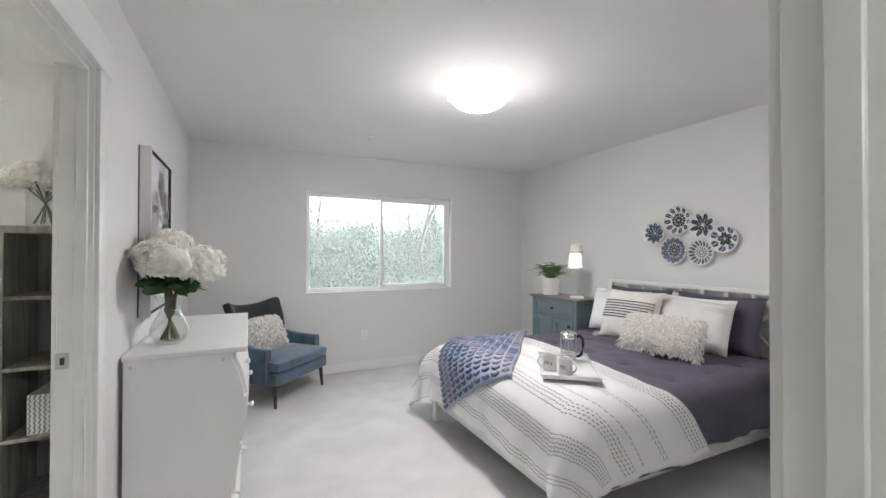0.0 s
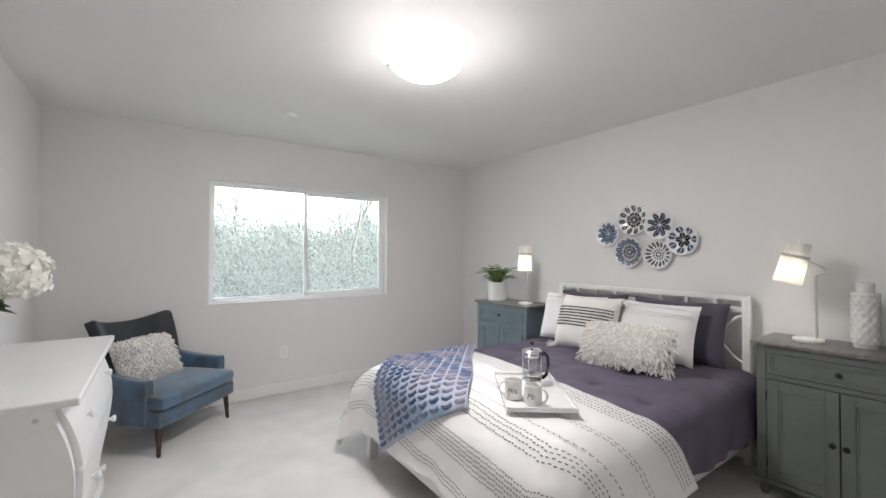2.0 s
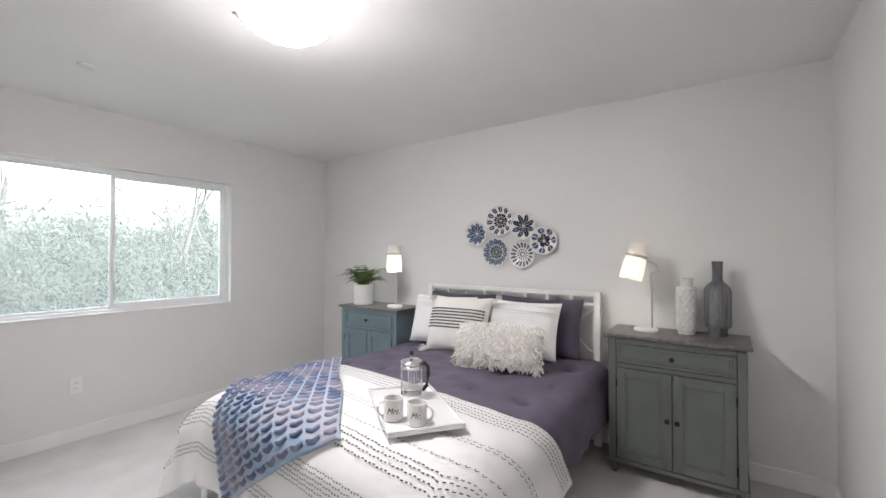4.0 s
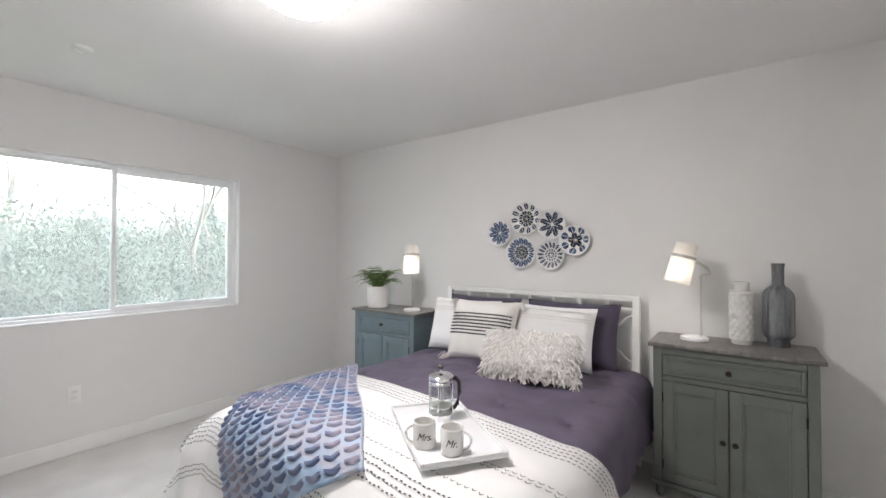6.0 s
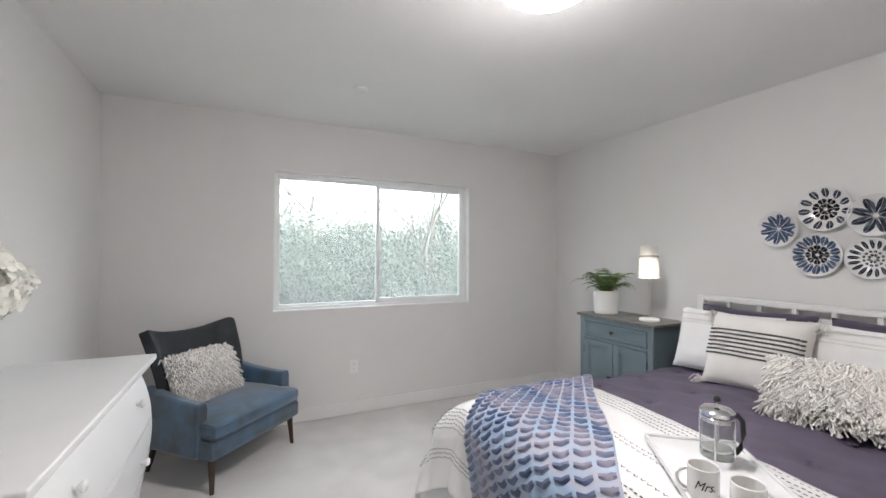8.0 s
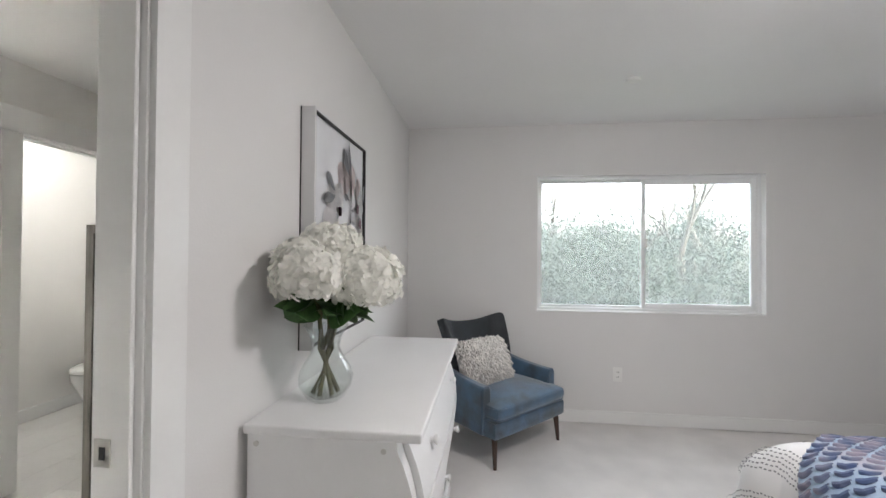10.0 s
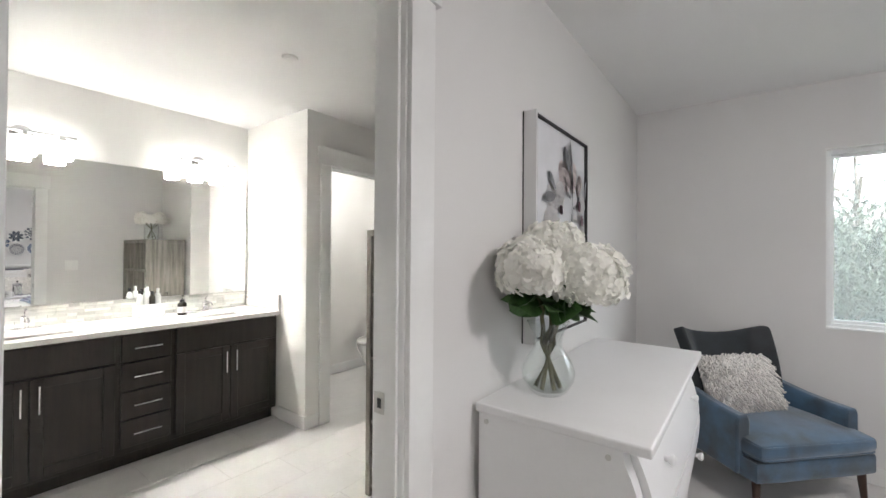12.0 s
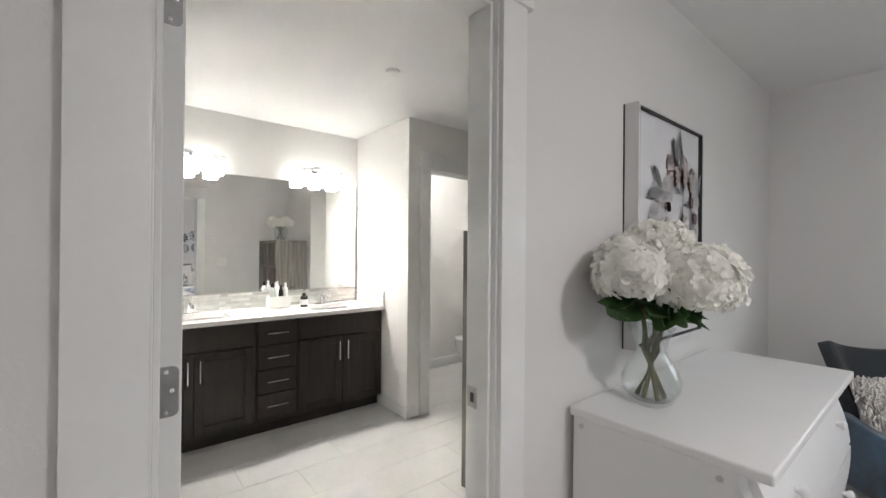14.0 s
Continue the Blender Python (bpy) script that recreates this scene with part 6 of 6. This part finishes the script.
part("zigzag_print", bm, M_STRIPEBOX, sb, "", False)["kind"] = "stuff"
cv = thing("glass_vase", "clear square glass vase on the cube shelf", "vase", (-0.50, 3.30, UH + 0.001))
bm = B()
lathe(bm, [(0.0, 0.0), (0.075, 0.0), (0.078, 0.006), (0.078, 0.19), (0.074, 0.19), (0.073, 0.012), (0.0, 0.010)], 28, cap=False)
part("glass", bm, M_CLEAR, cv).visible_shadow = False
fl2 = thing("flower_bouquet", "white blossoms with pale stems in a glass vase", "flowers", (-0.50, 3.30, UH + 0.012))
rng = random.Random(14)
for k in range(7):
    a = k * 0.9
    c = Vector((0.11 * math.cos(a) * (k > 0), 0.11 * math.sin(a) * (k > 0), 0.24 + 0.03 * (k % 2)))
    bm = B()
    tube(bm, [(-0.05 * math.cos(a), -0.05 * math.sin(a), 0.01), (0, 0, 0.12), tuple(c)], 0.004, 6)
    part("stem", bm, M_STEM, fl2)
    bm = B()
    hydrangea_head(bm, c, 0.06, rng, 70, 0.022)
    part("flower_head", bm, M_PETAL, fl2, "", False)

# ---- toilet ----
wc = thing("toilet", "white porcelain toilet in the toilet room", "toilet", (-2.52, 5.09, 0))
bm = B()
prof = [(0.0, 0.11, 0.24, -0.38), (0.12, 0.10, 0.22, -0.38), (0.25, 0.13, 0.25, -0.42), (0.34, 0.175, 0.27, -0.44), (0.395, 0.185, 0.275, -0.44)]
rings = [[bm.verts.new((sx * math.cos(2 * math.pi * i / 28), cy + sy * math.sin(2 * math.pi * i / 28), z)) for i in range(28)] for z, sx, sy, cy in prof]
for a, b in zip(rings, rings[1:]):
    for i in range(28):
        bm.faces.new((a[i], a[(i + 1) % 28], b[(i + 1) % 28], b[i]))
bm.faces.new(rings[0][::-1])
bm.faces.new(rings[-1])
part("bowl", bm, M_PORCELAIN, wc)
bm = B()
lathe(bm, [(0.0, 0.398), (0.185, 0.398), (0.19, 0.405), (0.188, 0.425), (0.18, 0.43), (0.0, 0.432)], 32, cap=False)
bmesh.ops.scale(bm, vec=(1.0, 1.45, 1.0), verts=bm.verts)
bmesh.ops.translate(bm, vec=(0, -0.44, 0), verts=bm.verts)
part("seat_lid", bm, M_PORCELAIN, wc)
bm = B()
box(bm, -0.21, 0.21, -0.19, -0.005, 0.38, 0.74, 0.02, 3)
part("tank", bm, M_PORCELAIN, wc)
bm = B()
box(bm, -0.22, 0.22, -0.20, -0.003, 0.741, 0.775, 0.01, 2)
part("tank_lid", bm, M_PORCELAIN, wc)

# ---- light in the toilet room ----
tl = thing("ceiling_light", "lit round opal ceiling light in the toilet room", "ceiling light", (-2.5, 4.15, ZC))
bm = B()
lathe(bm, [(0.11, -0.02), (0.125, -0.028), (0.10, -0.07), (0.05, -0.085), (0.0, -0.088)], 32, cap=False)
part("glass_dome", bm, M_OPAL, tl, "glowing opal glass dome")
bm = B()
lathe(bm, [(0.0, 0.0), (0.10, 0.0), (0.10, -0.02), (0.0, -0.022)], 28, cap=False)
part("ceiling_plate", bm, M_TRIM, tl)

# ---- light in the hall ----
hl = thing("ceiling_light", "lit round opal ceiling light in the hall", "ceiling light", (0.75, -0.55, ZC))
bm = B()
lathe(bm, [(0.13, -0.02), (0.145, -0.03), (0.12, -0.08), (0.06, -0.10), (0.0, -0.104)], 32, cap=False)
part("glass_dome", bm, M_OPAL, hl, "glowing opal glass dome")
bm = B()
lathe(bm, [(0.0, 0.0), (0.125, 0.0), (0.125, -0.02), (0.0, -0.022)], 28, cap=False)
part("ceiling_plate", bm, M_TRIM, hl)

# ---- floor tiles ----
tile_me = {}
TLX, TLY = 0.305, 0.61
k = -3
while -2.39 + k * TLX < XB:
    x0 = -2.39 + k * TLX
    y0 = BYS - 0.3 + (0.305 if k % 2 else 0.0)
    while y0 < 5.1:
        a, b = max(x0, -2.98) + 0.0015, min(x0 + TLX, XB - 0.001) - 0.0015
        c, d = max(y0, BYS) + 0.0015, min(y0 + TLY, 5.1) - 0.0015
        if b - a > 0.02 and d - c > 0.02:
            key = (round(b - a, 3), round(d - c, 3))
            if key not in tile_me:
                bm = B()
                box(bm, 0, key[0], 0, key[1], -0.008, 0.0, 0.0006)
                me = bpy.data.meshes.new("tile")
                bm.to_mesh(me)
                bm.free()
                me.materials.append(M_TILE)
                tile_me[key] = me
            t_ = new("tile", tile_me[key])
            t_.location = (a, c, 0)
            t_.parent = floor_bath
        y0 += TLY
    k += 1

# ---- outside ----
M_GROUND = mat("leafy_ground", (0.06, 0.07, 0.04), 0.95, vary=0.4, scale=0.5, bump=0.3, grain=6)
M_BARK = mat("grey_bark", (0.13, 0.12, 0.11), 0.9, spec=0.1, vary=0.3, scale=12, bump=0.4, grain=60)
M_FOLIAGE = mat("spring_foliage", (0.052, 0.064, 0.056), 0.95, spec=0.08, vary=0.15, scale=1.5, bump=0.0, per_island=True)
M_CONIFER = mat("conifer_foliage", (0.04, 0.058, 0.04), 0.9, spec=0.08, vary=0.35, scale=2.0, bump=0.0, per_island=True)
bm = B()
box(bm, -400, 400, 5.4, 900, -3.3, -3.1)
structure("ground", bm, M_GROUND, "leaf-strewn sloping ground outside the window")


def shrub_tree(name, label, category, at, seed, height, spread, leaves, bare, material, leaf, group):
    """Trunk with forking limbs; a crown of many small leaves on the twigs."""
    r = random.Random(seed)
    ob = thing(name, label, category, at, 0, group)
    bm, lm = B(), B()

    def grow(p, d, ln, rad, depth):
        pts = [p]
        for i in range(4):
            d = (d + Vector((r.uniform(-0.22, 0.22), r.uniform(-0.22, 0.22), r.uniform(-0.05, 0.12)))).normalized()
            pts.append(pts[-1] + d * ln / 4)
        tube(bm, pts, rad, 6 if depth < 2 else 4, taper=rad * 0.55)
        if depth >= 2:
            n_ = int(leaves * (1 if depth > 2 else 0.5))
            for _ in range(n_):
                if pts[-1].z > height * bare:
                    if r.random() > 0.12:
                        continue
                q = pts[r.randrange(1, 5)] + Vector((r.gauss(0, 1), r.gauss(0, 1), r.gauss(0, 0.8))) * spread * 0.12
                n1 = Vector((r.uniform(-1, 1), r.uniform(-1, 1), r.uniform(-0.2, 1))).normalized()
                s = n1.cross(Vector((r.uniform(-1, 1), r.uniform(-1, 1), 0.3))).normalized()
                t = n1.cross(s)
                k = leaf * r.uniform(0.6, 1.4)
                lm.faces.new([lm.verts.new(q + s * k), lm.verts.new(q + t * k * 0.3 + n1 * k * 0.12), lm.verts.new(q - s * k), lm.verts.new(q - t * k * 0.3 + n1 * k * 0.12)])
        if depth < 4:
            for _ in range(3 if depth < 3 else 2):
                b = (d + Vector((r.uniform(-1, 1), r.uniform(-1, 1), r.uniform(-0.25, 0.5))) * 0.75).normalized()
                grow(pts[r.randrange(2, 5)], b, ln * r.uniform(0.55, 0.75), rad * (0.62 if bare < 0.6 else 0.5), depth + 1)

    grow(Vector((0, 0, 0)), Vector((r.uniform(-0.1, 0.1), r.uniform(-0.1, 0.1), 1)).normalized(), height * 0.42, height * (0.010 if bare < 0.6 else 0.009), 0)
    part("trunk", bm, M_BARK, ob, "grey-brown trunk and limbs")
    c = part("crown", lm, material, ob, "uneven leafy crown", False)
    c["kind"] = "stuff"
    return ob


G = "trees behind the house"
z0 = -3.1
proto = [shrub_tree("tree", "leafing deciduous tree outside the window", "tree", (0.2 + 1.6, 10.5, z0), 1, 6.2, 2.2, 62, 0.86, M_FOLIAGE, 0.062, G),
         shrub_tree("tree", "leafing deciduous tree outside the window", "tree", (4.6, 11.5, z0), 2, 6.0, 2.2, 62, 0.86, M_FOLIAGE, 0.062, G),
         shrub_tree("tree", "half-bare tree with thin twigs outside the window", "tree", (2.9, 14.0, z0), 3, 8.4, 2.0, 10, 0.55, M_FOLIAGE, 0.045, G)]
rng = random.Random(77)
SPOTS = [(0, -1.4, 10.0), (1, 0.1, 10.2), (0, 3.1, 10.4), (1, -0.6, 12.2), (0, 1.2, 12.6), (1, 2.6, 12.0), (0, 5.6, 12.8), (1, 6.8, 11.6), (2, -1.2, 14.5), (2, 0.9, 14.8), (2, 5.2, 14.4),
         (0, 3.9, 13.6), (1, -3.2, 11.4), (0, 8.2, 12.4), (1, 4.2, 15.6), (0, 1.9, 15.8), (0, 6.6, 15.4), (2, 7.6, 14.2), (1, 9.6, 14.8), (0, -0.6, 16.0), (2, -3.6, 14.0), (0, 11.5, 14.5), (1, -5.6, 13.0),
         (2, 0.0, 12.4), (2, 1.9, 13.2), (2, 3.8, 12.8), (2, 4.8, 16.2), (2, 2.6, 16.8), (2, -0.4, 17.0), (2, 6.4, 13.0)]
for i, x, y in SPOTS:
    k = rng.uniform(0.86, 1.2)
    copy_thing(proto[i], pose(x, y, z0, 0, 0, rng.uniform(0, 360)) @ Matrix.Diagonal((k, k, k, 1)))


def conifer(at, h, seed):
    r = random.Random(seed)
    ob = thing("conifer_tree", "dark green conifer rising above the trees", "tree", at)
    bm, lm = B(), B()
    tube(bm, [(0, 0, 0), (0, 0, h)], h * 0.016, 8, taper=0.01)
    for _ in range(4200):
        t = r.random() ** 0.8
        z = h * (0.12 + 0.88 * t)
        rad = h * 0.17 * (1 - t) * r.uniform(0.35, 1.0) + 0.03
        a = r.uniform(0, 6.283)
        q = Vector((rad * math.cos(a), rad * math.sin(a), z - rad * 0.3))
        d = Vector((math.cos(a), math.sin(a), -0.3)) * 0.16
        s = Vector((-math.sin(a), math.cos(a), r.uniform(-0.3, 0.3))) * 0.05
        lm.faces.new([lm.verts.new(q - d * 0.5), lm.verts.new(q + s), lm.verts.new(q + d), lm.verts.new(q - s)])
    part("trunk", bm, M_BARK, ob)
    c = part("crown", lm, M_CONIFER, ob, "ragged conifer crown", False)
    c["kind"] = "stuff"


conifer((7.9, 17.0, z0), 6.4, 4)

# far woods: a deep bank of leaves behind the nearer trees
r = random.Random(12)
bm = B()
for _ in range(26000):
    x = r.uniform(-14, 22)
    top = 1.1 + 1.3 * noise.noise(Vector((x * 0.35, 3.1, 0))) + 0.6 * noise.noise(Vector((x * 1.3, 7.7, 0)))
    q = Vector((x, r.uniform(18.5, 21.0), -3.0 + (top + 3.0) * r.random() ** 0.7))
    a, k = r.uniform(0, 6.283), r.uniform(0.07, 0.20)
    d = Vector((math.cos(a), 0.4 * r.uniform(-1, 1), 0.5 * math.sin(a))).normalized()
    e = d.cross(Vector((r.uniform(-0.5, 0.5), -1, r.uniform(0.0, 0.9)))).normalized()
    bm.faces.new([bm.verts.new(q + d * k), bm.verts.new(q + e * k * 0.5), bm.verts.new(q - d * k), bm.verts.new(q - e * k * 0.5)])
tagged(mesh_object("far_woods", bm, M_FOLIAGE, False), "bank of pale green woods beyond the trees", "woods", "", "stuff")
